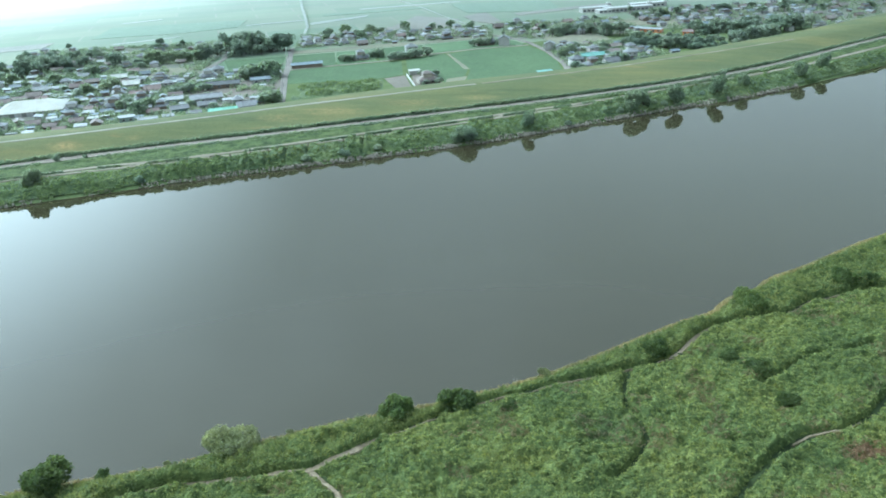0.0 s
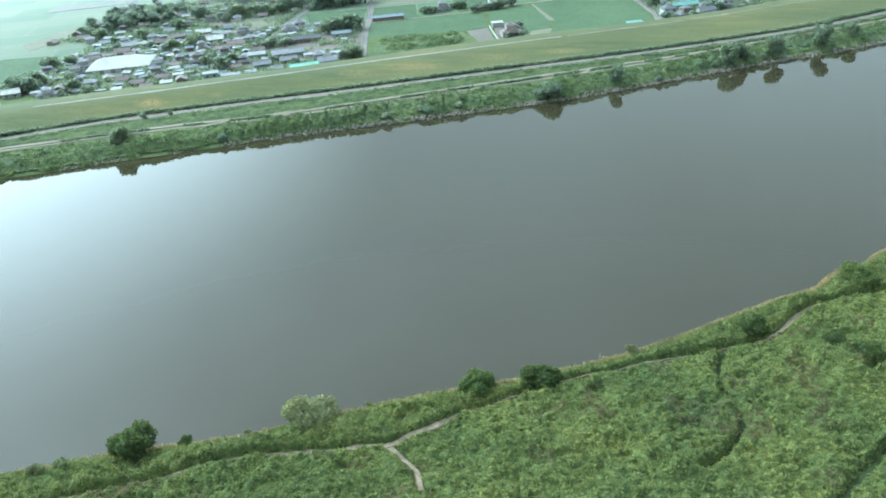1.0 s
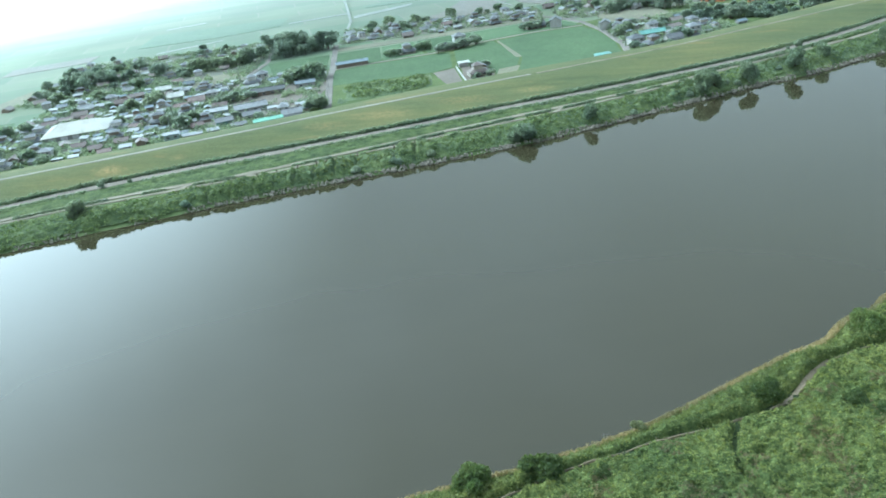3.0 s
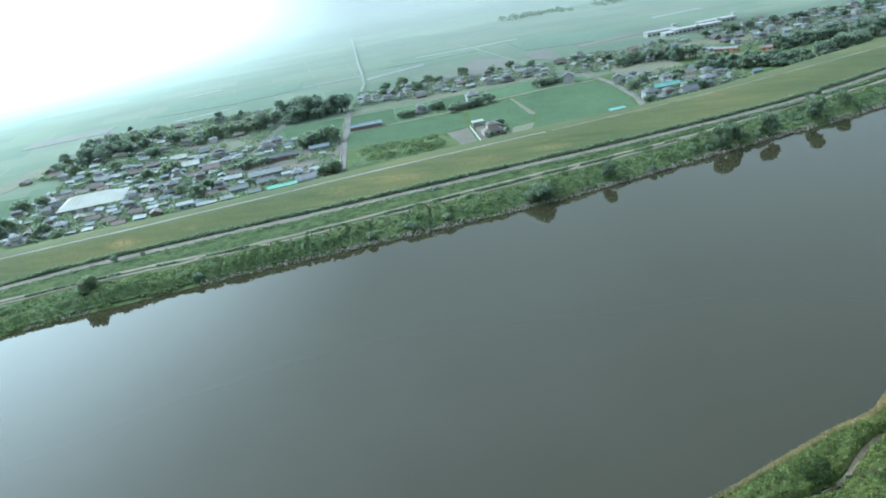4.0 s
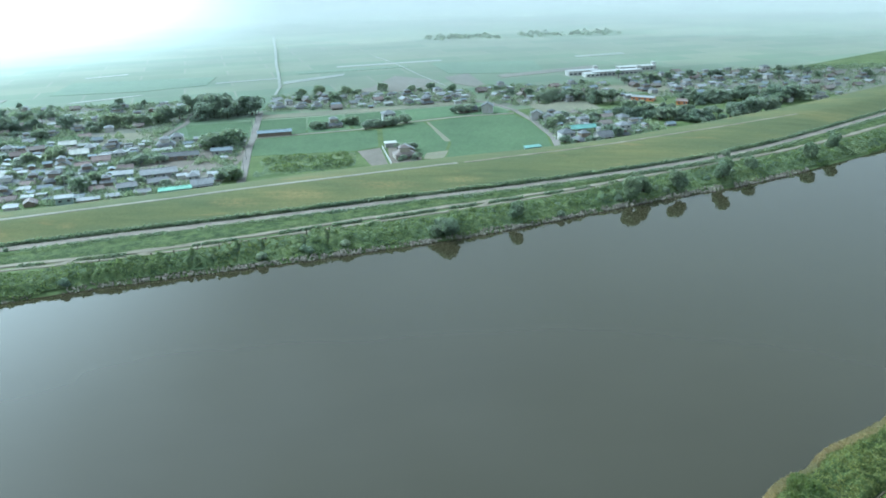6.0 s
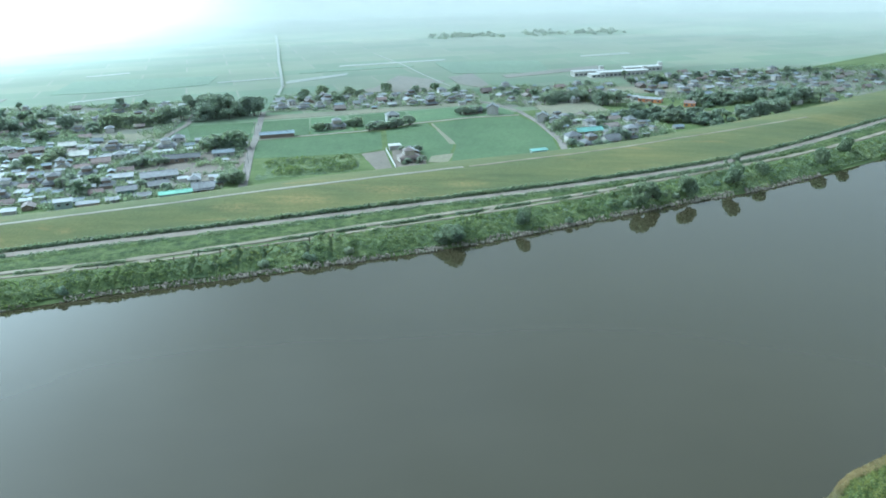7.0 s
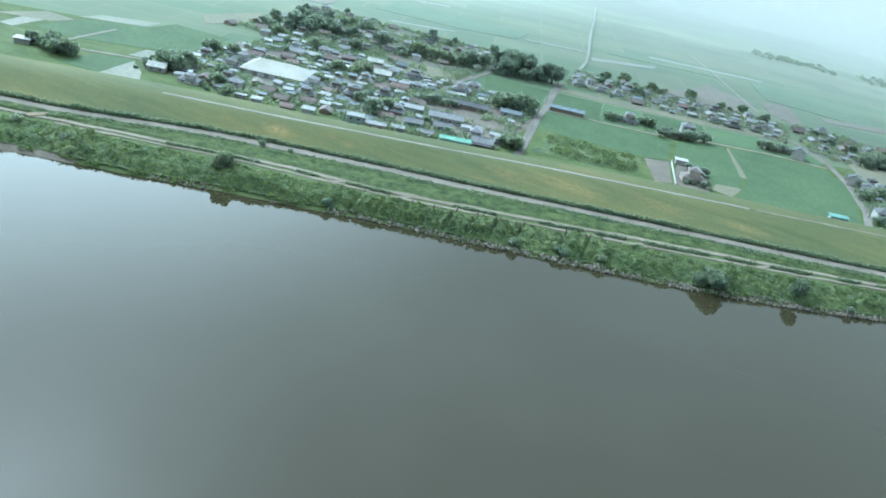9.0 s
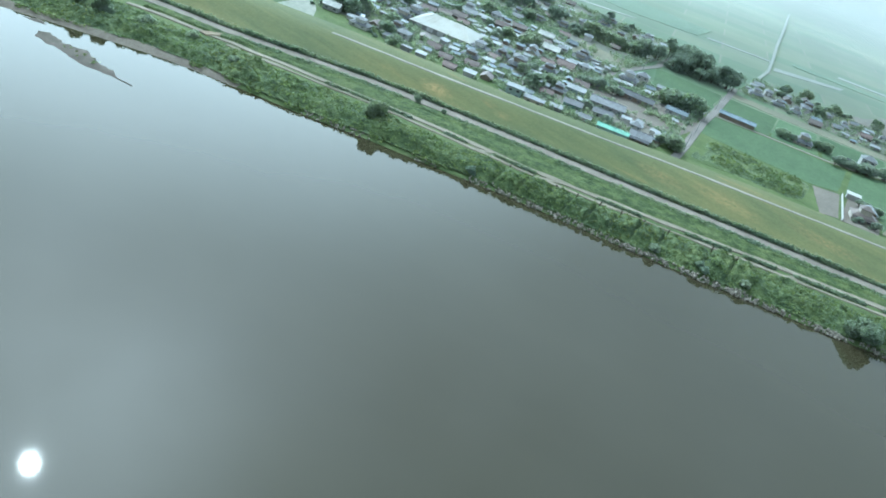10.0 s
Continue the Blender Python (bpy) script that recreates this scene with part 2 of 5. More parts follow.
M_LEAF_DRY = foliage("reed_leaf", (0.24, 0.20, 0.11), (0.29, 0.245, 0.145), (0.34, 0.29, 0.18))
M_LEAF_BANK_NEAR = foliage("scrub_leaf", (0.13, 0.158, 0.06), (0.158, 0.188, 0.07), (0.188, 0.216, 0.082), 0.08, 0.2, 0.9)
M_LEAF_BROWN = foliage("weed_leaf", (0.13, 0.12, 0.065), (0.165, 0.145, 0.085), (0.19, 0.165, 0.095))
M_LEAF_RUST = foliage("withered_leaf", (0.13, 0.085, 0.055), (0.18, 0.12, 0.078), (0.22, 0.155, 0.10))
M_LEAF_BERM = foliage("berm_leaf", (0.08, 0.105, 0.038), (0.10, 0.13, 0.046), (0.125, 0.155, 0.058), sheen=0.3)


def carpet_of_leaves(name, dark, mid, light, patch, sheen=0.0, clumps=0.95, leaf=2.6):
    """A closed cover of leaves: patches of growth, clumps with shade painted between, single leaves in colour and
    relief.
    """
    n = Nodes(name)
    broad = n.ramp(n.noise(patch, 5, 0.6), ((0.3, dark), (0.5, mid), (0.7, light)))
    # clump-sized noise: varied green, and the shade of gaps put into the colour
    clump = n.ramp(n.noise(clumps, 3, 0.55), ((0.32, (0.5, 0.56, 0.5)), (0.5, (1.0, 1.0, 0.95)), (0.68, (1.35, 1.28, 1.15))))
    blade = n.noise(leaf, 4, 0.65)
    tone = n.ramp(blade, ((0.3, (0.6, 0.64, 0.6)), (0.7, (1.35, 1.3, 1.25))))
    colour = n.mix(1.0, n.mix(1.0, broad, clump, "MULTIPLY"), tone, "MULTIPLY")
    n.bump(blade, 1.0, 0.6)
    return n.finish(colour, 0.8, 0.1, sheen=sheen)


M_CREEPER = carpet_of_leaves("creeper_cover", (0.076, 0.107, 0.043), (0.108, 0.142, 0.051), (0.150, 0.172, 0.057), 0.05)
M_BANK_COVER = carpet_of_leaves("bank_cover", (0.062, 0.094, 0.044), (0.09, 0.126, 0.056), (0.122, 0.158, 0.066), 0.07, 0.1, 0.35, 1.3)
M_BERM_COVER = carpet_of_leaves("berm_cover", (0.055, 0.082, 0.036), (0.075, 0.106, 0.045), (0.10, 0.13, 0.057), 0.09, 0.0, 0.3, 1.3)
M_BARK = earth("bark", (0.05, 0.04, 0.03), (0.08, 0.065, 0.05), (0.12, 0.10, 0.08), 0.8, 4.0, 0.6)


# ---- meshes ----
def mesh_of(name, verts, faces, mats, slots=None, smooth=False):
    me = bpy.data.meshes.new(name)
    me.from_pydata(verts, [], faces)
    for m in mats:
        me.materials.append(m)
    if slots is not None:
        me.polygons.foreach_set("material_index", slots)
    if smooth:
        me.polygons.foreach_set("use_smooth", [True] * len(me.polygons))
    me.update()
    return me


def part(name, bm, material, parent=None, label="", smooth=False):
    """Links a bmesh as one mesh object under a thing or under a part."""
    me = bpy.data.meshes.new(name)
    bmesh.ops.recalc_face_normals(bm, faces=bm.faces)
    bm.to_mesh(me)
    bm.free()
    me.materials.append(material)
    if smooth:
        me.polygons.foreach_set("use_smooth", [True] * len(me.polygons))
    ob = new(name, me)
    ob.parent = parent
    return tagged(ob, label)


def add_box(bm, x0, x1, y0, y1, z0, z1, bevel=0.0):
    vs = [bm.verts.new((x, y, z)) for z in (z0, z1) for y in (y0, y1) for x in (x0, x1)]
    fs = [bm.faces.new([vs[i] for i in f]) for f in ((0, 2, 3, 1), (4, 5, 7, 6), (0, 1, 5, 4), (1, 3, 7, 5), (3, 2, 6, 7), (2, 0, 4, 6))]
    if bevel:
        bmesh.ops.bevel(bm, geom=list({e for f in fs for e in f.edges}), offset=bevel, segments=1, affect="EDGES")
    return bm


def box(*a, **k):
    return add_box(bmesh.new(), *a, **k)


def line(*pts, soft=9.0):
    """y as a smooth function of x through given places, straight on beyond the ends."""
    xs, ys = np.array(pts, float).T

    def f(x):
        x = np.asarray(x, float)
        mid = sum(np.interp(x + d, xs, ys) for d in (-soft, -soft / 2, 0, soft / 2, soft)) / 5
        left = ys[0] + (x - xs[0]) * (ys[1] - ys[0]) / (xs[1] - xs[0])
        right = ys[-1] + (x - xs[-1]) * (ys[-1] - ys[-2]) / (xs[-1] - xs[-2])
        return np.where(x < xs[0] + soft, left, np.where(x > xs[-1] - soft, right, mid))

    return f


near_shore = line((-200, 72), (-140, 95), (-87, 112.5), (-67, 117.5), (-45, 120.5), (-27, 126.5), (-10, 131), (2, 133.3), (13, 136.4), (26, 140.2), (37, 145.6), (48, 151.6), (60.7, 158.3), (68.5, 161.2), (71.5, 163), (73.8, 166.4), (79.5, 170), (84.6, 171.2), (87.2, 174.6), (93, 178.4), (98, 180.4), (107.7, 185.3), (119.4, 192.4), (133, 198.6), (200, 237), soft=1.8)
far_shore = line((-400, 155), (-300, 206), (-244, 236), (-214, 252), (-193, 262), (-170, 268), (-150, 273), (-130, 280), (-108, 285.5), (-84, 293), (-60, 298), (-32, 304), (-3, 311), (27, 318.5), (57, 328.5), (93, 343.5), (127, 357), (160, 367.5), (189, 381), (240, 408), (330, 462))
low_track = line((-400, 203), (-300, 247), (-240, 272), (-217, 280.5), (-196, 284.8), (-177, 289.5), (-161, 293.2), (-149, 297), (-134, 301), (-107, 306.5), (-87, 311), (-67, 316.5), (-48, 322.5), (-30, 328), (-3, 336), (24, 343), (51, 351.5), (75, 360), (92, 366.5), (114, 376), (155, 393), (195, 409), (240, 432), (330, 488))
main_road = line((-400, 222), (-300, 262), (-236, 288), (-203, 297), (-172, 311), (-152, 319), (-125, 326), (-96, 333.5), (-66, 340), (-36, 347.5), (-4, 355.5), (30, 364), (53, 369), (90, 379), (128, 390.5), (160, 402.5), (190, 417), (214, 431), (300, 486), (400, 550))
crown_path = line((-400, 250), (-300, 292), (-236, 316), (-187, 333), (-160, 341), (-125, 350.5), (-84, 363.5), (-45, 376), (-5, 388), (32, 398), (58, 405), (113, 421), (176, 447), (235, 472), (300, 510), (400, 575))
crown_back = line((-400, 262), (-300, 305), (-236, 330), (-190, 345), (-165, 353), (-127, 361), (-85, 374), (-54, 384.5), (-17, 397.5), (33, 411), (87, 423.5), (125, 436), (183, 464), (250, 499), (330, 548), (400, 592))


# ---- the ground: one sheet, river bed, banks, levee and plain ----
def fbm(x, y, s, seed=0.0):
    """A cheap smooth roll of the ground, about -1 to 1."""
    x, y = x / s, y / s
    return (np.sin(x * 1.3 + seed + 1.7 * np.sin(y * 0.9 + seed)) + np.sin(y * 1.7 - seed + 1.3 * np.sin(x * 1.1)) + 0.6 * np.sin(2.9 * x + 2.3 * y + seed * 2) + 0.5 * np.sin(4.1 * x - 3.7 * y)) / 3.1


def near_height(x, y):
    """The near bank: a low flood plain, humped with creepers, down to the water."""
    d = near_shore(x) - y
    rise = np.clip(d / 5.0, 0, 1)
    return rise * (2.0 + 0.45 * fbm(x, y, 5.0) + 0.3 * fbm(x, y, 2.1, 2.0)) + 0.05 - 1.6 * np.clip(-d / 4, 0, 1)


def build_ground():
    xs = np.concatenate([[-4800, -3000, -1800, -1100, -700, -480], np.arange(-360, 361, 3.0), [480, 700, 1100, 1800, 3000, 4800]])
    rows = []  # (y, z, slot of the strip that follows)
    for d, slot in ((4500, 0), (1500, 0), (400, 0), (160, 0)):
        rows.append((near_shore(xs) - d, np.full_like(xs, 2.0), slot))
    for d in np.arange(96, 0.5, -2.0):
        y = near_shore(xs) - d
        rows.append((y, near_height(xs, y), 0))
    y = near_shore(xs)
    rows.append((y, np.full_like(xs, 0.05), 1))
    rows.append((y + 5, np.full_like(xs, -1.6), 1))
    y = far_shore(xs)
    rows += [((near_shore(xs) + y) / 2, np.full_like(xs, -3.5), 1), (y - 6, np.full_like(xs, -1.8), 1), (y - 0.5, np.full_like(xs, -0.1), 2)]
    rows.append((y + 1.5, 0.7 + 0 * xs, 2))
    top = low_track(xs) - 3
    for k, z in ((0.25, 1.5), (0.5, 2.1), (0.75, 2.7), (1.0, 3.0)):
        rows.append((y + 1.5 + (top - y - 1.5) * k, z + 0.2 * fbm(xs, y * k, 4.0), 2 if k < 1 else 3))
    lo, ro = low_track(xs), main_road(xs)
    for k, z in ((0.15, 3.0), (0.5, 3.1), (0.85, 3.4), (1.0, 3.5)):
        rows.append((lo + (ro - lo) * k, z + 0 * xs, 3))
    toe = ro + 4.5
    rows.append((toe, 3.6 + 0 * xs, 4))
    cp = crown_path(xs) - 2
    for k in np.linspace(0.12, 1, 8):
        rows.append((toe + (cp - toe) * k, 3.6 + 4.4 * (k - 0.035 * math.sin(2 * math.pi * k)) + 0.1 * fbm(xs, toe + k * 30, 7.0), 4))
    cb = crown_back(xs)
    rows += [(cb, 8.0 + 0 * xs, 4), (cb + 8, 5.2 + 0 * xs, 4), (cb + 15, 2.2 + 0 * xs, 4), (cb + 19, 2.0 + 0 * xs, 3), (cb + 60, 2.0 + 0 * xs, 3), (cb + 130, 2.0 + 0 * xs, 5)]
    for d in (240, 400, 700, 1300, 2500, 4700):
        rows.append((cb + d, 2.0 + 0 * xs, 5))
    n = len(xs)
    verts = [(float(x), float(yy), float(zz)) for y, z, _ in rows for x, yy, zz in zip(xs, y, z)]
    faces, slots = [], []
    for r in range(len(rows) - 1):
        for c in range(n - 1):
            faces.append((r * n + c, r * n + c + 1, (r + 1) * n + c + 1, (r + 1) * n + c))
            slots.append(rows[r][2])
    me = mesh_of("ground", verts, faces, (M_NEAR, M_MUD, M_BANK, M_BERM, M_LEVEE, M_PLAIN), slots, True)
    tagged(new("ground", me), "flat green river plain with a grassed levee and overgrown banks", "ground", kind="structure")


build_ground()

# the river
xs = np.concatenate([[-4800, -2000, -900], np.arange(-480, 481, 24.0), [900, 2000, 4800]])
wv = [(float(x), float(f(x) + d), 0.0) for f, d in ((near_shore, -3), (far_shore, 3)) for x in xs]
n = len(xs)
tagged(new("water", mesh_of("water", wv, [(k, k + 1, n + k + 1, n + k) for k in range(n - 1)], (M_WATER,))), "wide calm grey-brown river reflecting a hazy sky", "river", kind="structure")


def strip(name, pts, width, z, material, label, category, thick=0.12, rough=0.25, skirt=0.3):
    """A road or track as a low slab along a line; z may be a number or a function of x, y. Its edges wander."""
    p = [Vector((x, y)) for x, y in pts]
    verts, faces = [], []
    for k, q in enumerate(p):
        d = (p[min(k + 1, len(p) - 1)] - p[max(k - 1, 0)]).normalized()
        side = Vector((-d.y, d.x))
        for s in (-1, 1):
            w = width / 2 * (1 + rough * noise.noise((q.x * 0.11, q.y * 0.11, s * 9.0)))
            e = q + side * w * s
            zz = z(e.x, e.y) if callable(z) else z
            verts += [(e.x, e.y, zz), (e.x + side.x * s * skirt, e.y + side.y * s * skirt, zz - thick - 0.3)]
    for k in range(len(p) - 1):
        a, b = 4 * k, 4 * k + 4
        faces += [(a, b, b + 2, a + 2), (a + 1, b + 1, b, a), (a + 2, b + 2, b + 3, a + 3)]
    return tagged(new(name, mesh_of(name, verts, faces, (material,))), label, category, kind="structure")


def along(f, x0, x1, step=3.0, shift=0.0, wave=0.0):
    return [(x, float(f(x)) + shift + wave * noise.noise((x * 0.03, 3.1, shift))) for x in np.arange(x0, x1, step)]


def fine(pts, step=2.5):
    """The same way with places every few metres."""
    out = []
    for (ax, ay), (bx, by) in zip(pts, pts[1:]):
        k = max(1, int(math.hypot(bx - ax, by - ay) / step))
        out += [(ax + (bx - ax) * i / k, ay + (by - ay) * i / k) for i in range(k)]
    return out + [pts[-1]]


strip("road", along(main_road, -420, 430), 5.0, 3.66, M_GRAVEL, "pale gravel service road along the levee foot", "road")
upper_off = line((-400, 6), (-210, 3), (-170, 5.5), (-140, 5), (-110, 4.8), (-93, 3.8), (-66, 2.4), (-37, 2.5), (3, 3.8), (34, 4.3), (67, 3), (98, 1.2), (128, 0.6), (160, 0.6), (330, 0.6))
lower_off = line((-400, -1), (-210, 0), (-150, 2), (-130, 0.8), (-110, 0.2), (-93, -0.4), (-66, -2.4), (-37, -2.4), (3, -2.4), (34, -1.4), (67, -1.8), (98, -2.2), (160, -2.4), (330, -2.4))
upper_track = lambda x: low_track(x) + upper_off(x)
lower_track = lambda x: low_track(x) + lower_off(x)
strip("track", along(upper_track, -236, 330, 3, 0, 0.5), 2.7, 3.34, M_TRACK, "pale worn wheel track on the river berm", "track", rough=0.7)
strip("track", along(lower_track, -196, 118, 3, 0.02, 0.4), 1.5, 3.3, M_TRACK, "narrow sandy wheel track beside the riverbank scrub", "track", rough=1.0)
for cx in (-140, -102, -76, -57, 5, 47, 92):  # where wheels cross from one track to the other
    strip("track", fine([(cx - 3.5, float(lower_track(cx - 3.5))), (cx, float(low_track(cx)) + 1), (cx + 3.5, float(upper_track(cx + 3.5)))], 1.2), 1.8, 3.28, M_TRACK, "short worn crossing between two wheel tracks", "track", rough=1.0)
strip("track", fine([(-207, 284.5), (-205, 290), (-202.5, 295.5), (-197, 301.5), (-190, 304.5)], 1.5), 3.6, 3.6, M_DIRT, "bare brown earth where two tracks meet", "track", rough=0.8)
strip("path", along(crown_path, -187, 44, 3, 0, 0.7), 2.0, 8.16, M_CHALK, "narrow pale path along the levee crown", "path", rough=0.5)
strip("path", along(crown_path, 44, 240, 3, 0, 0.7), 1.6, 8.14, M_TRACK, "faint worn path along the levee crown", "path", rough=0.8)
strip("road", fine([(-57, 402), (-58, 420), (-63.5, 483), (-64, 504), (-68, 560), (-70, 590)]), 3.6, 2.26, M_ASPHALT, "narrow grey lane between fields and village", "road", rough=0.05)
strip("road", fine([(-64, 503.5), (-35, 510), (-4, 516), (26, 532), (61, 543), (92, 545)]), 2.2, 2.24, M_CHALK, "pale farm lane across green rice fields", "road", rough=0.08)
strip("road", fine([(70, 605), (84, 585), (94, 557), (99.5, 519), (101, 471), (97, 437)]), 3.2, 2.25, M_ASPHALT, "curving grey lane beside a hamlet", "road", rough=0.06)
strip("road", fine([(-67.5, 655), (-68, 700), (-76, 770), (-86, 850), (-100, 980), (-120, 1150)]), 2.2, 2.24, M_FAR_PALE, "straight pale farm lane running far across fields", "road", rough=0.05)
strip("road", fine([(61, 668), (45, 735), (31, 803), (10, 880)]), 1.8, 2.24, M_FAR_PALE, "straight farm lane between distant fields", "road", rough=0.05)
strip("road", fine([(170, 585), (184, 556), (206, 530), (235, 512), (262, 500)]), 2.6, 2.24, M_CHALK, "pale lane past a small yard and a grove", "road", rough=0.05)
strip("road", fine([(-130, 372), (-132, 400), (-128, 440), (-118, 470), (-118, 515), (-112, 560), (-118, 620)]), 3.0, 2.25, M_ASPHALT, "village street between close-set houses", "road", rough=0.05)
strip("road", fine([(-230, 470), (-190, 466), (-150, 462), (-118, 466), (-90, 476), (-64, 483)]), 2.8, 2.22, M_ASPHALT, "village cross street between houses and yards", "road", rough=0.05)

strip("road", fine([(-285, 366), (-271, 372), (-253, 380), (-234, 388)]), 2.0, 2.3, M_CHALK, "pale farm lane between rice and bare fields", "road", rough=0.05)
strip("road", fine([(-272, 373), (-276, 392), (-279, 425)]), 1.6, 2.28, M_CHALK, "narrow pale farm lane along a rice field", "road", rough=0.05)

def on_near(x, y):
    return float(near_height(np.array(x), np.array(y))) + 0.22


strip("shore_rim", [(x, float(near_shore(x)) + 0.1 + 0.5 * noise.noise((x * 0.12, 2.0, 0))) for x in np.arange(18, 150, 1.5)], 0.9, 0.16, M_MUD, "narrow rim of bare brown mud at the waterline", "shore", rough=1.2)
WALK = [(-75, 103), (-63, 106), (-48, 111.5), (-39, 113.3), (-29, 113), (-19.4, 114.2), (-13, 117.8), (-5, 123), (7, 128), (15.5, 131.3), (25, 134), (41, 137.2), (53, 140.6), (61, 148.5), (66.5, 152.5), (75, 155.2), (85, 156), (93, 161.5), (103, 164), (120, 165)]
strip("path", fine(WALK[:8], 1.2), 1.3, on_near, M_DIRT, "trodden brown footpath through riverside creepers", "path", rough=1.1)
strip("path", fine(WALK[7:13], 1.2), 0.2, on_near, M_DIRT, "narrow footpath almost closed by scrub", "path", rough=0.9, skirt=0.06)
strip("path", fine(WALK[12:15], 1.2), 0.8, on_near, M_DIRT, "short bare stretch of riverside footpath", "path", rough=1.0)
strip("path", fine(WALK[14:], 1.2), 0.22, on_near, M_DIRT, "narrow footpath winding through tall creepers", "path", rough=0.9, skirt=0.06)
strip("path", fine([(-19.4, 114.2), (-16.4, 110.8), (-14, 108), (-13, 103)], 1.2), 0.8, on_near, M_DIRT, "short bare side path through creepers", "path", rough=0.7)
strip("path", fine([(64, 110), (68, 112.2), (75.5, 113.2), (79, 115)], 1.2), 0.3, on_near, M_DIRT, "overgrown footpath through riverside creepers", "path", rough=0.9, skirt=0.06)


LIFT = iter(np.arange(0.02, 0.4, 0.008))


def field(name, pts, material, label, z=2.0, category="field"):
    """A field: a slab with slightly uneven edges, raised a little over the plain."""
    z = z + float(next(LIFT)) * 0.4
    ring = fine([*pts, pts[0]], 6.0)[:-1]
    ring = [(x + 0.5 * noise.noise((x * 0.2, y * 0.2, 1)), y + 0.5 * noise.noise((x * 0.2, y * 0.2, 5))) for x, y in ring]
    bm = bmesh.new()
    top = [bm.verts.new((x, y, z + 0.03)) for x, y in ring]
    low = [bm.verts.new((x, y, z - 0.2)) for x, y in ring]
    bm.faces.new(top)
    for k in range(len(ring)):
        bm.faces.new((top[k - 1], low[k - 1], low[k], top[k]))
    bmesh.ops.triangulate(bm, faces=[f for f in bm.faces if len(f.verts) > 4])
    return tagged(part(name, bm, material), label, category, kind="structure")


YARDS = "trodden village ground of earth, gravel and weeds"
field("yard_ground", [(-228, 376), (-150, 392), (-66, 406), (-67, 505), (-118, 506), (-118, 645), (-262, 645), (-262, 540), (-228, 500)], M_YARD, YARDS, 1.97, "ground")
field("yard_ground", [(-68, 590), (76, 592), (76, 645), (-68, 650)], M_YARD, YARDS, 1.97, "ground")
field("yard_ground", [(101, 458), (165, 486), (160, 545), (100, 540)], M_YARD, YARDS, 1.97, "ground")
field("yard_ground", [(84, 572), (180, 572), (182, 655), (84, 655)], M_YARD, YARDS, 1.97, "ground")
field("yard_ground", [(196, 584), (420, 545), (425, 670), (196, 695)], M_YARD, YARDS, 1.97, "ground")
RICE, YOUNG = "flat bright green rice field", "flat light green field of young rice"
field("field", [(-61, 460), (-62, 501), (-34, 507.5), (-5, 512), (6, 513), (6, 468), (-6, 461)], M_PADDY, RICE)
field("field", [(9, 471), (9, 515), (27, 529), (34, 531), (44, 473), (37, 434), (28, 438), (28, 448), (21, 471)], M_PADDY, RICE)
field("field", [(37.5, 530), (60, 540), (91, 541), (97, 517), (98.5, 481), (95, 446), (60, 437), (39, 434), (45.5, 472)], M_PADDY, RICE)
field("field", [(36, 529), (37.3, 530), (45.4, 473), (42, 473)], M_TAN, "narrow strip of pale dry stubble between rice fields")
field("field", [(-56, 452), (-38, 459), (-9, 459), (-3, 427), (-24, 423), (-50, 414)], M_BERM, "rough overgrown plot below the levee")
field("field", [(-4.8, 459.4), (7, 465), (10.2, 428), (2.6, 424)], M_BARE, "bare grey-brown earth plot beside a house", category="yard")
field("field", [(11, 427), (11, 466), (20, 469), (27, 448), (27, 430)], M_BARE, "bare yard of a farmhouse below the levee", category="yard")
field("field", [(28, 436), (37, 433), (42, 452), (30, 448)], M_TAN, "small patch of dry grass by a farmhouse")
field("field", [(-66, 508), (-69, 557), (-38, 561.5), (-35, 513)], M_PADDY, RICE)
field("field", [(-34, 513.5), (-37, 562), (-16, 565), (-9, 518)], M_PADDY_2, YOUNG)
field("field", [(-7, 518), (-14, 565.5), (22, 572), (25, 535)], M_PADDY, RICE)
field("field", [(27, 536), (24, 572), (78, 585), (88, 560), (90, 548), (60, 546)], M_PADDY_2, YOUNG)
field("field", [(-70, 563), (-36, 566), (30, 577), (76, 590), (70, 600), (20, 588), (-70, 576)], M_TAN, "strip of tan dry grass behind green fields")
field("field", [(-111, 552), (-71, 557), (-68, 510), (-101, 512)], M_PADDY, RICE)
field("field", [(-112, 424), (-66, 428), (-62, 462), (-66, 478), (-92, 474), (-110, 455)], M_BARE, "bare grey-brown works yard in the village", category="yard")
field("field", [(-150, 500), (-118, 505), (-116, 540), (-150, 535)], M_TAN, "open patch of dry grass among houses")
field("field", [(-230, 505), (-165, 515), (-165, 535), (-230, 525)], M_PADDY, RICE)
field("field", [(-232, 352), (-236, 382), (-222, 368), (-214, 356)], M_PALE, "pale bare field beside the levee")
field("field", [(-252, 352), (-233, 352), (-236, 384), (-252, 376)], M_PADDY, RICE)
field("field", [(-300, 392), (-276, 392), (-246, 408), (-232, 418), (-240, 470), (-274, 470), (-276, 446), (-302, 428)], M_PADDY, RICE)
field("field", [(-244, 388), (-246, 404), (-230, 415), (-228, 394)], M_PALE, "pale bare field at the village edge")
field("field", [(-306, 430), (-304, 446), (-279, 463), (-277, 448)], M_PALE, "long pale strip field among rice")
field("field", [(-312, 382), (-318, 412), (-307, 407), (-304, 382)], M_PALE, "pale bare field upstream of the village")
field("field", [(-328, 396), (-320, 424), (-302, 422), (-303, 408)], M_TAN, "dull brown field upstream of the village")
field("field", [(-284, 512), (-272, 566), (-255, 536), (-268, 490)], M_TAN, "dull brown field behind the village")
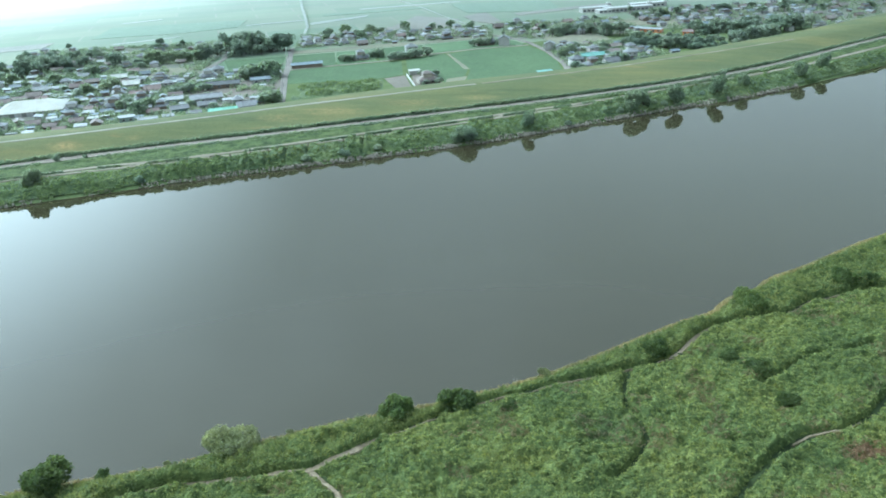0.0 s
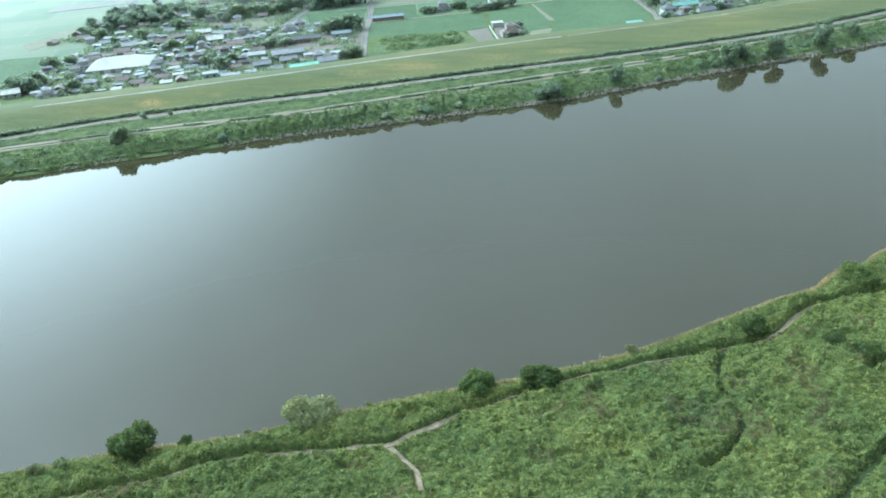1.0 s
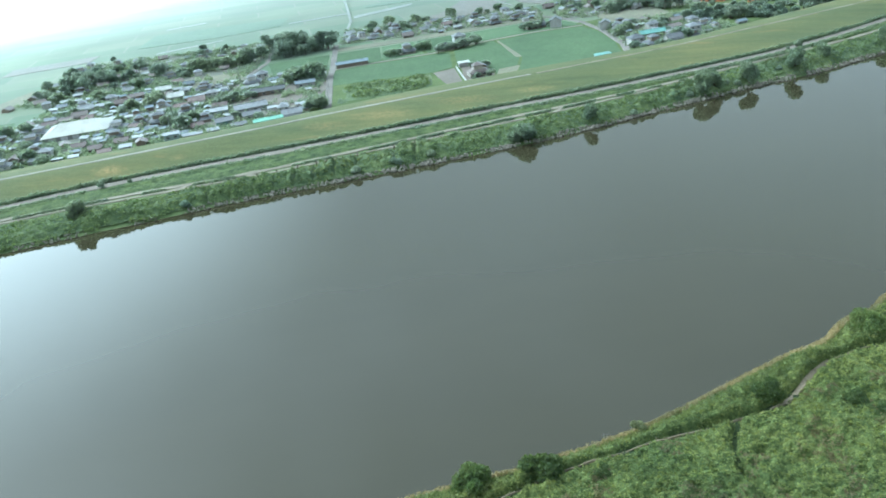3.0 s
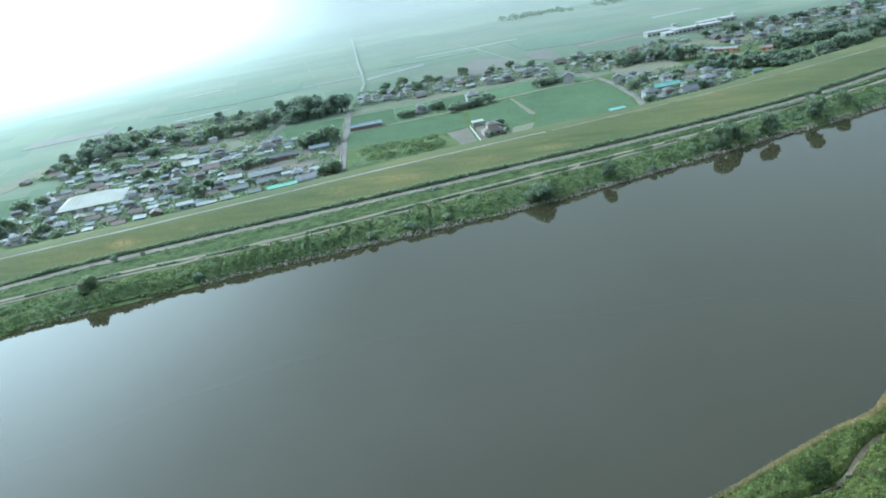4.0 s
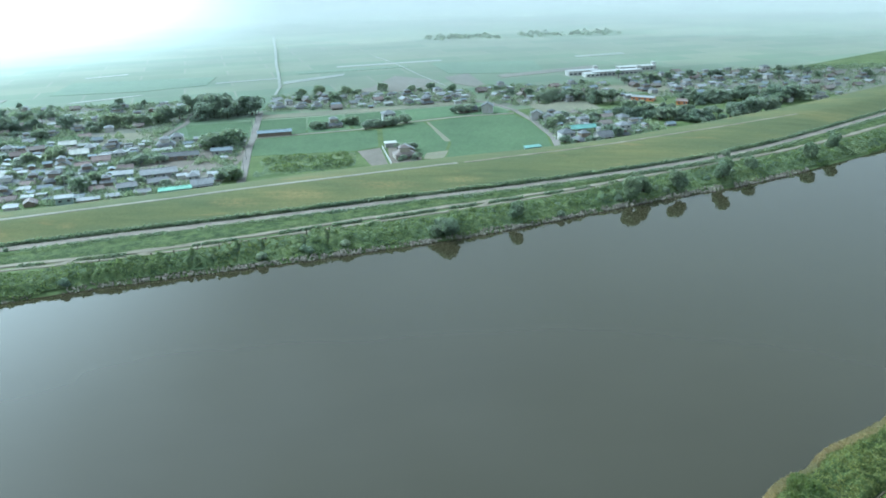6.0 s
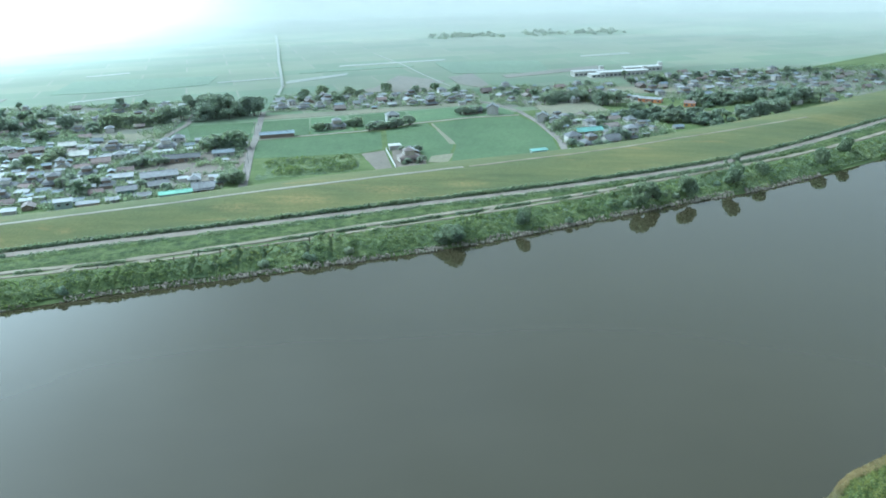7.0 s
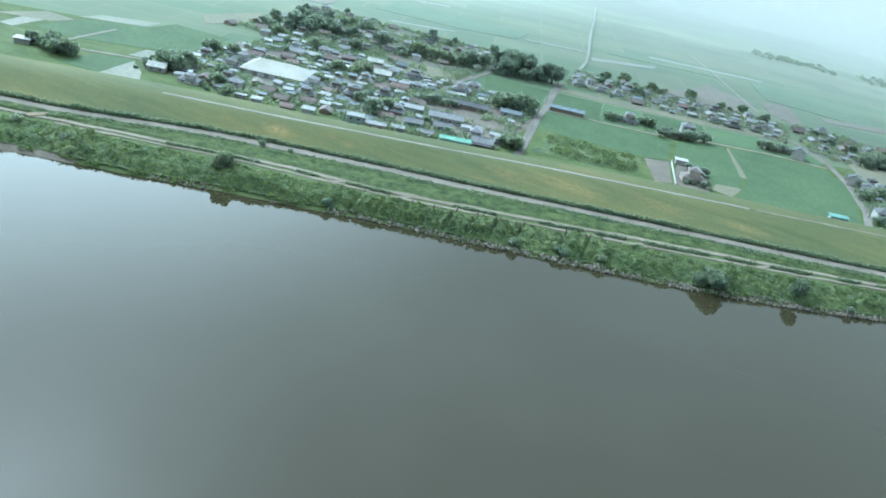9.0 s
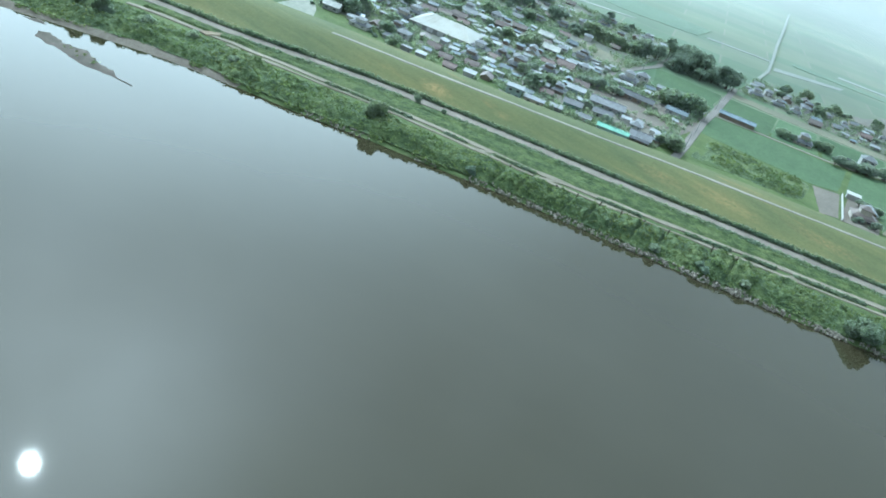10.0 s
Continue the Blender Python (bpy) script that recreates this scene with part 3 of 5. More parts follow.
field("field", [(-217, 655), (-172, 681), (-169, 688), (-216, 664)], M_FAR_PALE, "long pale strip field in the distance")
field("field", [(-247, 795), (-214, 811), (-218, 820), (-250, 802)], M_FAR_PALE, "long pale strip field in the distance")
field("field", [(-124, 730), (-72, 746), (-72, 753), (-124, 738)], M_FAR_PALE, "long pale strip field in the distance")
field("field", [(-66, 712), (-20, 748), (-18, 764), (-68, 728)], M_FAR_PALE, "pale flooded field in the distance")
field("field", [(-27, 805), (72, 825), (72, 836), (-27, 816)], M_FAR_PALE, "long pale strip field in the distance")
field("field", [(200, 814), (250, 824), (250, 838), (200, 826)], M_FAR_PALE, "long pale strip field in the distance")
field("field", [(64, 715), (86, 733), (91, 672), (85, 654), (69, 678)], M_FAR_SOIL, "brown ploughed field in the distance")
field("field", [(-14, 660), (4, 676), (24, 736), (60, 698), (44, 650), (16, 648)], M_FAR_SOIL, "wide brown stubble field behind the houses")
field("field", [(-245, 700), (-175, 705), (-130, 725), (-130, 775), (-250, 770)], M_FAR_CROP, "wide green field in the hazy distance")
field("field", [(70, 735), (150, 720), (155, 800), (60, 812)], M_FAR_CROP, "wide green field in the hazy distance")
field("field", [(-60, 770), (40, 790), (36, 800), (-62, 785)], M_FAR_CROP, "long green strip field in the hazy distance")
field("field", [(110, 700), (200, 735), (198, 752), (108, 716)], M_FAR_SOIL, "long brown ploughed field in the hazy distance")
field("field", [(-330, 640), (-270, 660), (-272, 690), (-335, 672)], M_FAR_SOIL, "brown ploughed field in the hazy distance")
field("field", [(110, 540), (150, 545), (146, 580), (106, 575)], M_TAN, "patch of dry tan ground beside a hamlet")
field("field", [(168, 610), (215, 600), (218, 630), (170, 640)], M_TAN, "tan stubble field before a grove")


# ---- plants ----
rng = np.random.default_rng(7)


def leaves(centres, sizes, flat=0.5, thin=0.6, lean=None):
    """Four-cornered leaves with a fold, at given centres: verts and faces as lists."""
    n = len(centres)
    nrm = rng.normal(size=(n, 3))
    nrm[:, 2] = np.abs(nrm[:, 2]) + flat
    if lean is not None:
        nrm[:, :2] = nrm[:, :2] * 0.6 + lean
    nrm /= np.linalg.norm(nrm, axis=1)[:, None]
    a = np.cross(nrm, rng.normal(size=(n, 3)))
    a /= np.linalg.norm(a, axis=1)[:, None] + 1e-9
    b = np.cross(nrm, a)
    s = np.asarray(sizes)[:, None]
    droop = nrm * s * 0.18
    v = np.stack([centres + a * s - droop, centres + b * s * thin, centres - a * s - droop, centres - b * s * thin], 1).reshape(-1, 3)
    return v


def leaf_mesh(name, centres, sizes, material, flat=0.5, thin=0.6, lean=None):
    v = leaves(np.asarray(centres, float), sizes, flat, thin, lean)
    n = len(v) // 4
    me = bpy.data.meshes.new(name)
    me.vertices.add(4 * n)
    me.vertices.foreach_set("co", v.ravel().astype(np.float32))
    me.loops.add(4 * n)
    me.loops.foreach_set("vertex_index", np.arange(4 * n, dtype=np.int32))
    me.polygons.add(n)
    me.polygons.foreach_set("loop_start", np.arange(0, 4 * n, 4, dtype=np.int32))
    me.materials.append(material)
    me.update(calc_edges=True)
    return me


def tufts(name, base, radius, height, count, leaf, material, label, category, flat=0.5, lean=None):
    """Clumps of leaves over given places, all one growth."""
    base = np.repeat(np.asarray(base, float), count, axis=0)
    r, h = np.repeat(radius, count), np.repeat(height, count)
    n = len(base)
    u, w = np.sqrt(rng.random(n)), rng.random(n) * 2 * np.pi
    c = base + np.stack([r * u * np.cos(w), r * u * np.sin(w), h * (1 - 0.75 * u * u) * rng.uniform(0.5, 1.05, n)], 1)
    me = leaf_mesh(name, c, leaf * rng.uniform(0.6, 1.35, n), material, flat, 0.6, None if lean is None else np.repeat(lean, count, axis=0))
    return tagged(new(name, me), label, category, kind="stuff")


walk_way = line((-75, 103), (-63, 106), (-48, 111.5), (-39, 113.3), (-29, 113), (-19.4, 114.2), (-13, 117.8), (-5, 123), (7, 128), (15.5, 131.3), (25, 134), (41, 137.2), (53, 140.6), (61, 148.5), (66.5, 152.5), (75, 155.2), (85, 156), (93, 161.5), (103, 164), (120, 165), soft=3.0)
WAYS = np.array(fine([(-75, 103), (-63, 106), (-48, 111.5), (-39, 113.3), (-29, 113), (-19.4, 114.2), (-13, 117.8), (-5, 123), (7, 128), (15.5, 131.3), (25, 134), (41, 137.2), (53, 140.6), (61, 148.5), (66.5, 152.5), (75, 155.2), (85, 156), (93, 161.5), (103, 164), (120, 165)], 0.7)
                + fine([(-19.4, 114.2), (-16.4, 110.8), (-14, 108), (-13, 103)], 0.7)
                + fine([(45, 93), (50.3, 99), (60, 107.6), (68, 112.2), (75.5, 113.2), (82, 116.5), (88, 122), (100, 132)], 0.7))
CUT = np.array(fine([(43.2, 136.6), (41.4, 133.4), (40.1, 129), (39.4, 124.6), (40.8, 120), (40.4, 115), (37.5, 111), (34.5, 107.5), (31, 105.5)], 0.7)
               + fine([(66.5, 129.3), (69.5, 131), (72.3, 132.5), (76.5, 135.2), (84, 138), (96, 141)], 0.7))


def off_ways(x, y, ways):
    d = np.full(len(x), 99.0)
    for px, py in ways:
        d = np.minimum(d, np.hypot(x - px, y - py))
    return d


def value_noise(x, y, size, seed):
    """Smooth random bumps of a given size, 0 to 1."""
    table = np.random.default_rng(seed).random((257, 257))
    x, y = np.asarray(x) / size + 1000, np.asarray(y) / size + 1000
    i, j = np.floor(x).astype(int), np.floor(y).astype(int)
    u, v = x - i, y - j
    u, v = u * u * (3 - 2 * u), v * v * (3 - 2 * v)
    g = lambda a, b: table[a % 257, b % 257]
    return (g(i, j) * (1 - u) + g(i + 1, j) * u) * (1 - v) + (g(i, j + 1) * (1 - u) + g(i + 1, j + 1) * u) * v


def lumps(x, y, seed):
    """Billowing growth: rounded heads with creases between."""
    wx, wy = x + 1.2 * value_noise(x, y, 3.0, seed + 5), y + 1.2 * value_noise(x, y, 3.0, seed + 6)
    big = 1 - np.abs(2 * value_noise(wx, wy, 3.2, seed) - 1)
    mid = 1 - np.abs(2 * value_noise(wx, wy, 1.5, seed + 1) - 1)
    small = 1 - np.abs(2 * value_noise(wx, wy, 0.8, seed + 3) - 1)
    return 0.46 * big + 0.36 * mid + 0.26 * small


def cover(name, xs, ds, lift, material, label, category):
    """A closed, billowing plant cover: rows at distances ds from a line, columns at xs; lift gives y and z."""
    gx, gd = np.meshgrid(xs, ds)
    gy, gz = lift(gx, gd)
    v = np.stack([gx, gy, gz], -1).reshape(-1, 3).astype(np.float32)
    r, c = gx.shape
    k = np.arange(r * c).reshape(r, c)
    f = np.stack([k[:-1, :-1], k[:-1, 1:], k[1:, 1:], k[1:, :-1]], -1).reshape(-1, 4).astype(np.int32)
    me = bpy.data.meshes.new(name)
    me.vertices.add(len(v))
    me.vertices.foreach_set("co", v.ravel())
    me.loops.add(f.size)
    me.loops.foreach_set("vertex_index", f.ravel())
    me.polygons.add(len(f))
    me.polygons.foreach_set("loop_start", np.arange(0, f.size, 4, dtype=np.int32))
    me.polygons.foreach_set("use_smooth", np.ones(len(f), bool))
    me.materials.append(material)
    me.update(calc_edges=True)
    return tagged(new(name, me), label, category, kind="stuff")


def near_growth(x, y):
    """Height of the plants over the near bank: low on the paths, tall between path and river."""
    d = near_shore(x) - y
    shape = x.shape
    way = off_ways(x.ravel(), y.ravel(), WAYS).reshape(shape)
    cut = off_ways(x.ravel(), y.ravel(), CUT).reshape(shape)
    edge = np.clip((way - 0.35 - 0.5 * value_noise(x, y, 2.0, 31)) / 0.7, 0, 1) * np.clip((cut - 0.35) / 0.7, 0, 1)
    tall = np.clip((y - walk_way(x) - 0.3) / 1.0, 0, 1)
    body = 0.05 + 2.1 * lumps(x, y, 11) * (0.55 + 0.75 * value_noise(x, y, 7.0, 19)) + tall * (0.1 + 0.6 * value_noise(x, y, 2.6, 17))
    return -0.15 + edge * body * np.clip(d / 6.0, 0.08, 1)


RUST = (74.5, 105.5)


def near_plants():
    def lift(x, d):
        y = near_shore(x) - d
        return y, near_height(x, y) + near_growth(x, y)

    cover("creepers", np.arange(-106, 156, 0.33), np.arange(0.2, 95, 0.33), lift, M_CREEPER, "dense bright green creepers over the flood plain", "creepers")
    n = 80000
    x = rng.uniform(-105, 155, n)
    d = rng.uniform(0.4, 92, n)
    y = near_shore(x) - d
    keep = (off_ways(x, y, WAYS) > 0.7) & (off_ways(x, y, CUT) > 0.5) & (y > 62)
    x, y, d = x[keep], y[keep], d[keep]
    z = near_height(x, y) + near_growth(x, y) - 0.12
    scrub = y > walk_way(x) + 0.6
    base = np.stack([x, y, z], 1)
    r = rng.uniform(0.3, 0.7, len(x))
    h = rng.uniform(0.15, 0.55, len(x))
    brown = (value_noise(x, y, 6.0, 41) * 0.7 + value_noise(x, y, 1.7, 43) * 0.3 > 0.7) | (np.hypot(x - 73.6, (y - 106) * 1.3) < 3.2)
    low = ~scrub & ~brown
    tufts("creeper_leaves", base[low], r[low], h[low], 5, 0.24, M_LEAF_NEAR, "loose bright leaves on top of the creepers", "leaves", 0.7)
    tufts("scrub", base[scrub], r[scrub], h[scrub] * 2.2, 7, 0.2, M_LEAF_BANK_NEAR, "tall green scrub between footpath and water", "scrub", 0.3)
    brown &= ~scrub
    tufts("weeds", base[brown], r[brown] * 1.3, h[brown], 5, 0.22, M_LEAF_BROWN, "patches of brownish weeds among creepers", "weeds", 0.5)
    n = 260
    x, y = RUST[0] + rng.normal(0, 1.5, n), RUST[1] + rng.normal(0, 1.3, n)
    z = near_height(x, y) + near_growth(x, y) - 0.1
    tufts("withered_weeds", np.stack([x, y, z], 1), np.full(n, 0.5), np.full(n, 0.5), 7, 0.2, M_LEAF_RUST, "patch of withered reddish-brown weeds", "weeds", 0.5)
    n = 9000
    x = np.concatenate([rng.uniform(20, 150, n), rng.uniform(72, 140, n // 2), rng.uniform(-95, 20, n // 5)])
    wide = np.interp(x, (-95, 20, 70, 76, 90, 150), (0.8, 1.2, 1.8, 3.4, 3.6, 3.8)) * (0.35 + 1.2 * value_noise(x, 0 * x, 6.0, 3))
    d = wide * rng.random(len(x)) ** 1.3
    y = near_shore(x) - d + 0.3
    tufts("reeds", np.stack([x, y, near_height(x, y) + np.maximum(near_growth(x, y), 0) * 0.85], 1), np.full(len(x), 0.4), rng.uniform(0.5, 1.4, len(x)), 5, 0.2, M_LEAF_DRY, "pale yellowish reeds fringing the water", "reeds", 0.2)


near_plants()


def beach(x):
    """Width of the open sand at the far shore upstream."""
    return (0.9 + 1.6 * value_noise(x, 0 * x, 9.0, 95)) * np.clip((-176 - x) / 16, 0, 1)


GULLIES = (-66, -58.5, -51.5, -44, -36, -22, -14, -73, -81, -89)


def gully(x):
    """1 in the drains that cut through the scrub of the far bank, 0 elsewhere."""
    return sum(np.clip(1.2 - np.abs(x - g) / 0.6, 0, 1) for g in GULLIES)


def scrub_top(x):
    """Where the scrub of the far bank gives way to mown grass."""
    return low_track(x) + np.interp(x, (-230, -150, -128, -91, -65, 3, 55, 120, 330), (-4, -3, -4.2, -5.4, -6.4, -6.8, -7.2, -6.0, -5.0)) + 1.2 * value_noise(x, 0 * x, 6.0, 99) - 0.6


def far_plants():
    def lift(x, k):
        lo, hi = far_shore(x) + 1.6 + beach(x), scrub_top(x)
        y = lo + (hi - lo) * k
        grow = np.clip(k / 0.3, 0.2, 1) * np.clip((1 - k) / 0.12, 0, 1) * (1 - 0.75 * gully(x))
        return y, 0.7 + 2.1 * k + grow * (0.5 + 3.0 * lumps(x * 0.62, y * 0.62, 51) * (0.45 + 0.8 * value_noise(x, y, 9.0, 57)))

    cover("bank_cover", np.arange(-342, 342, 0.6), np.linspace(0, 1, 34), lift, M_BANK_COVER, "billowing green creepers on the far riverbank", "creepers")
    n = 11000
    x = rng.uniform(-340, 340, n)
    k = rng.random(n)
    keep = gully(x) < 0.3
    x, k = x[keep], k[keep]
    y, z = lift(x, k)
    z -= 0.2
    n = len(x)
    h = rng.uniform(0.3, 0.9, n)
    lush = fbm(x, y, 14.0, 8.0) > -0.35
    base = np.stack([x, y, z], 1)
    tufts("bank_scrub", base[lush], np.full(lush.sum(), 0.9), h[lush], 5, 0.36, M_LEAF_BANK, "dense green scrub on the far riverbank", "scrub", 0.4)
    tufts("bank_grass", base[~lush], np.full((~lush).sum(), 0.8), h[~lush].clip(0.3) * 0.6, 4, 0.45, M_LEAF_BERM, "pale rough grass on the far riverbank", "grass", 0.5)
    n = 12000
    x = rng.uniform(-330, 420, n)
    y = main_road(x) + rng.uniform(3.0, 4.9, n)
    tufts("hedge", np.stack([x, y, np.full(n, 3.5)], 1), np.full(n, 0.6), rng.uniform(1.1, 1.9, n) * (0.8 + 0.5 * value_noise(x, 0 * x, 8.0, 65)), 5, 0.42, M_LEAF_DARK, "long dark low hedge at the levee foot", "hedge", 0.3)
    def rise(x, k):
        lo, hi = upper_track(x) + 1.8, main_road(x) - 2.8
        y = lo + np.maximum(hi - lo, 0.4) * k
        grow = np.clip(k / 0.15, 0, 1) * np.clip((1 - k) / 0.12, 0, 1) * np.clip((hi - lo - 2) / 3, 0, 1)
        return y, 3.02 + 0.4 * k + grow * (0.05 + 0.55 * lumps(x * 0.8, y * 0.8, 71) + 0.5 * np.clip((hi - y < 5.5) * 1.0, 0, 1) * value_noise(x, y, 6.0, 73))

    cover("berm_growth", np.arange(-232, 332, 0.8), np.linspace(0, 1, 20), rise, M_BERM_COVER, "rough green growth between road and track", "weeds")
    n = 14000
    x = rng.uniform(-200, 400, n)
    keep = value_noise(x, 0 * x, 14.0, 61) > 0.12
    x = x[keep]
    n = len(x)
    y = main_road(x) - 5.0 + rng.normal(0, 0.9, n)
    tufts("roadside_growth", np.stack([x, y, np.full(n, 3.4)], 1), np.full(n, 0.6), rng.uniform(0.4, 1.2, n), 4, 0.42, M_LEAF_DARK, "dark rough growth along the river side of the road", "weeds", 0.3)
    n = 2600
    x = rng.uniform(-330, 340, n)
    keep = value_noise(x, 0 * x, 7.0, 63) > 0.66
    x = x[keep]
    n = len(x)
    y = 0.5 + beach(x) + far_shore(x) + rng.uniform(-0.4, 2.2, n)
    tufts("overhang", np.stack([x, y, np.full(n, 0.6)], 1), np.full(n, 0.8), rng.uniform(0.5, 1.5, n), 6, 0.4, M_LEAF_BANK, "scrub hanging over the stones of the far bank", "scrub", 0.3)
    n = 7000
    x = rng.uniform(-160, 130, n)
    x = x[(value_noise(x, 0 * x, 5.0, 67) > 0.42) & (np.abs(upper_track(x) - lower_track(x)) > 2.4)]
    n = len(x)
    y = (0.55 * upper_track(x) + 0.45 * lower_track(x)) + rng.normal(0, 0.45, n)
    tufts("verge", np.stack([x, y, np.full(n, 3.1)], 1), np.full(n, 0.5), rng.uniform(0.4, 1.1, n), 5, 0.36, M_LEAF_DARK, "grass ridge between two wheel tracks", "grass", 0.5)
    def wild(x, k):
        lo, hi = 414 + (x + 56) * 0.22, 452 + (x + 56) * 0.13
        y = lo + (hi - lo) * k
        edge = np.clip(k / 0.15, 0, 1) * np.clip((1 - k) / 0.15, 0, 1) * np.clip((x + 54) / 6, 0, 1) * np.clip((-5 - x) / 6, 0, 1)
        return y, 1.9 + edge * (0.25 + 2.4 * lumps(x * 0.7, y * 0.7, 81) * np.clip(2.2 * value_noise(x, y, 7.0, 83) - 0.55, 0, 1))

    cover("thicket", np.arange(-56, -3, 0.6), np.linspace(0, 1, 70), wild, M_BANK_COVER, "overgrown green thicket on a disused plot", "thicket")
    n = 1100
    x, k = rng.uniform(-54, -5, n), rng.uniform(0.04, 0.96, n)
    y, z = wild(x, k)
    keep = z > 2.5
    x, y, z, n = x[keep], y[keep], z[keep], int(keep.sum())
    tufts("thicket_leaves", np.stack([x, y, z - 0.3], 1), np.full(n, 0.8), rng.uniform(0.4, 1.3, n), 6, 0.4, M_LEAF_BANK, "loose leafy tops of an overgrown plot", "leaves", 0.3)


far_plants()


def limb(bm, a, b, r0, r1, sides=6):
    """A tapered limb between two places."""
    a, b = Vector(a), Vector(b)
    q = (b - a).to_track_quat("Z", "Y")
    rings = []
    for p, r in ((a, r0), (b, r1)):
        rings.append([bm.verts.new(p + q @ Vector((r * math.cos(t), r * math.sin(t), 0))) for t in np.linspace(0, 2 * math.pi, sides, endpoint=False)])
    for k in range(sides):
        bm.faces.new((rings[0][k - 1], rings[0][k], rings[1][k], rings[1][k - 1]))
    bm.faces.new(rings[1])


def tree(name, label, radius, height, count, leaf, material, squat=0.8, lobes=9, category="tree", group="", flat=0.25):
    """A tree at the origin: tapered trunk with limbs, and a crown of leaves in uneven lobes with gaps."""
    root = tagged(new(name), label, category, group)
    bm = bmesh.new()
    fork = max(0.4, height - radius * squat * 1.7)
    limb(bm, (0, 0, -0.3), (0.1, 0.05, fork), 0.09 * radius + 0.06, 0.05 * radius + 0.04)
    centres, sizes = [], []
    for k in range(lobes):
        t = k * 2.4 + rng.uniform(-0.4, 0.4)
        out = radius * (0.62 if k else 0.0) * rng.uniform(0.75, 1.1)
        up = height - radius * squat * (0.62 if k == 0 else rng.uniform(0.55, 1.45))
        c = np.array([out * math.cos(t), out * math.sin(t), up])
        limb(bm, (0.1, 0.05, fork * 0.9), c, 0.035 * radius + 0.03, 0.015, 5)
        m = count // lobes
        v = rng.normal(size=(m, 3))
        v /= np.linalg.norm(v, axis=1)[:, None]
        rad = radius * rng.uniform(0.38, 0.56) * rng.uniform(0.55, 1.08, m)[:, None] ** 0.6
        centres.append(c + v * rad * np.array((1, 1, squat)))
        sizes.append(leaf * rng.uniform(0.6, 1.3, m))
    part("trunk", bm, M_BARK, root)
    crown = new("crown", leaf_mesh("crown", np.concatenate(centres), np.concatenate(sizes), material, flat))
    crown.parent = root
    return root


def place(proto, spots):
    """Puts a thing at the first of the poses and copies of it at the others."""
    proto.matrix_basis = spots[0]
    return [proto] + [copy_thing(proto, m) for m in spots[1:]]


def spot(x, y, z, turn=0.0, s=1.0, tall=1.0):
    return pose(x, y, z, 0, 0, turn) @ Matrix.Diagonal((s, s, s * tall, 1))
NEAR = "trees on the near bank"
tree("tree", "dark green bushy tree at the water's edge", 3.9, 5.2, 5200, 0.30, M_LEAF_SHADE, 0.85, 10, group=NEAR).matrix_basis = spot(-63.5, 115.5, 2.0, 20)
tree("tree", "pale yellow-green willow leaning over the water", 4.8, 5.0, 6500, 0.27, M_LEAF_WILLOW, 0.72, 13, group=NEAR).matrix_basis = spot(-33.6, 122.6, 1.3, 70)
tree("tree", "round green bushy tree between path and river", 3.5, 4.5, 5600, 0.27, M_LEAF_TREE, 0.85, 10, group=NEAR).matrix_basis = spot(-3.6, 129.3, 1.3, 10)
tree("tree", "round dark green broad-leaved tree beside the footpath", 3.6, 4.8, 4600, 0.36, M_LEAF_SHADE, 0.85, 10, group=NEAR).matrix_basis = spot(8.0, 130.4, 1.5, 130)
tree("tree", "green bushy tree above a reedy shore", 3.4, 4.2, 4200, 0.28, M_LEAF_TREE, 0.8, 9, group=NEAR).matrix_basis = spot(78.6, 160.6, 2.3, 45, 1.1)
place(tree("bush", "dark green rounded bush in riverside scrub", 2.4, 3.0, 2400, 0.24, M_LEAF_SHADE, 0.75, 8, "bush", NEAR),
      [spot(51.0, 142.9, 2.8, 0, 1.2), spot(104.5, 168.5, 2.6, 50, 1.15), spot(109.5, 167.5, 2.6, 150, 0.95), spot(69.0, 122.4, 2.6, 90, 0.75, 0.8), spot(68.0, 133.4, 2.5, 200, 0.95, 0.75), spot(65.0, 139.0, 2.5, 20, 0.7, 0.75), spot(18.0, 128.2, 2.2, 20, 0.6, 0.8), spot(92.5, 163.8, 2.4, 80, 0.5)])
place(tree("bush", "small pale green bush near the water", 1.4, 2.1, 900, 0.22, M_LEAF_WILLOW, 0.8, 6, "bush", NEAR),
      [spot(26.6, 139.4, 1.3), spot(-78.5, 110.5, 2.4, 60, 1.05), spot(-74.8, 111.2, 2.2, 160, 1.15), spot(-87.5, 111.5, 1.8, 10, 1.2), spot(-23.5, 126.0, 1.6, 10, 0.55), spot(-44.5, 119.5, 1.7, 30, 0.5)])
place(tree("bush", "small dark bush standing at the waterline", 1.2, 2.0, 800, 0.2, M_LEAF_SHADE, 0.85, 6, "bush", NEAR), [spot(-55.0, 117.6, 1.4)])
# a bare shrub at the shore
bm = bmesh.new()
for k in range(16):
    t, u = rng.uniform(0, 6.28), rng.uniform(0.2, 0.8)
    limb(bm, (0, 0, -0.2), (u * math.cos(t), u * math.sin(t), rng.uniform(0.9, 1.7)), 0.03, 0.01, 4)
bare = tagged(part("shrub", bm, painted("dead_twigs", (0.45, 0.42, 0.36), 0.8)), "leafless grey shrub at the shoreline", "shrub")
bare.matrix_basis = spot(20.5, 138.6, 0.4)

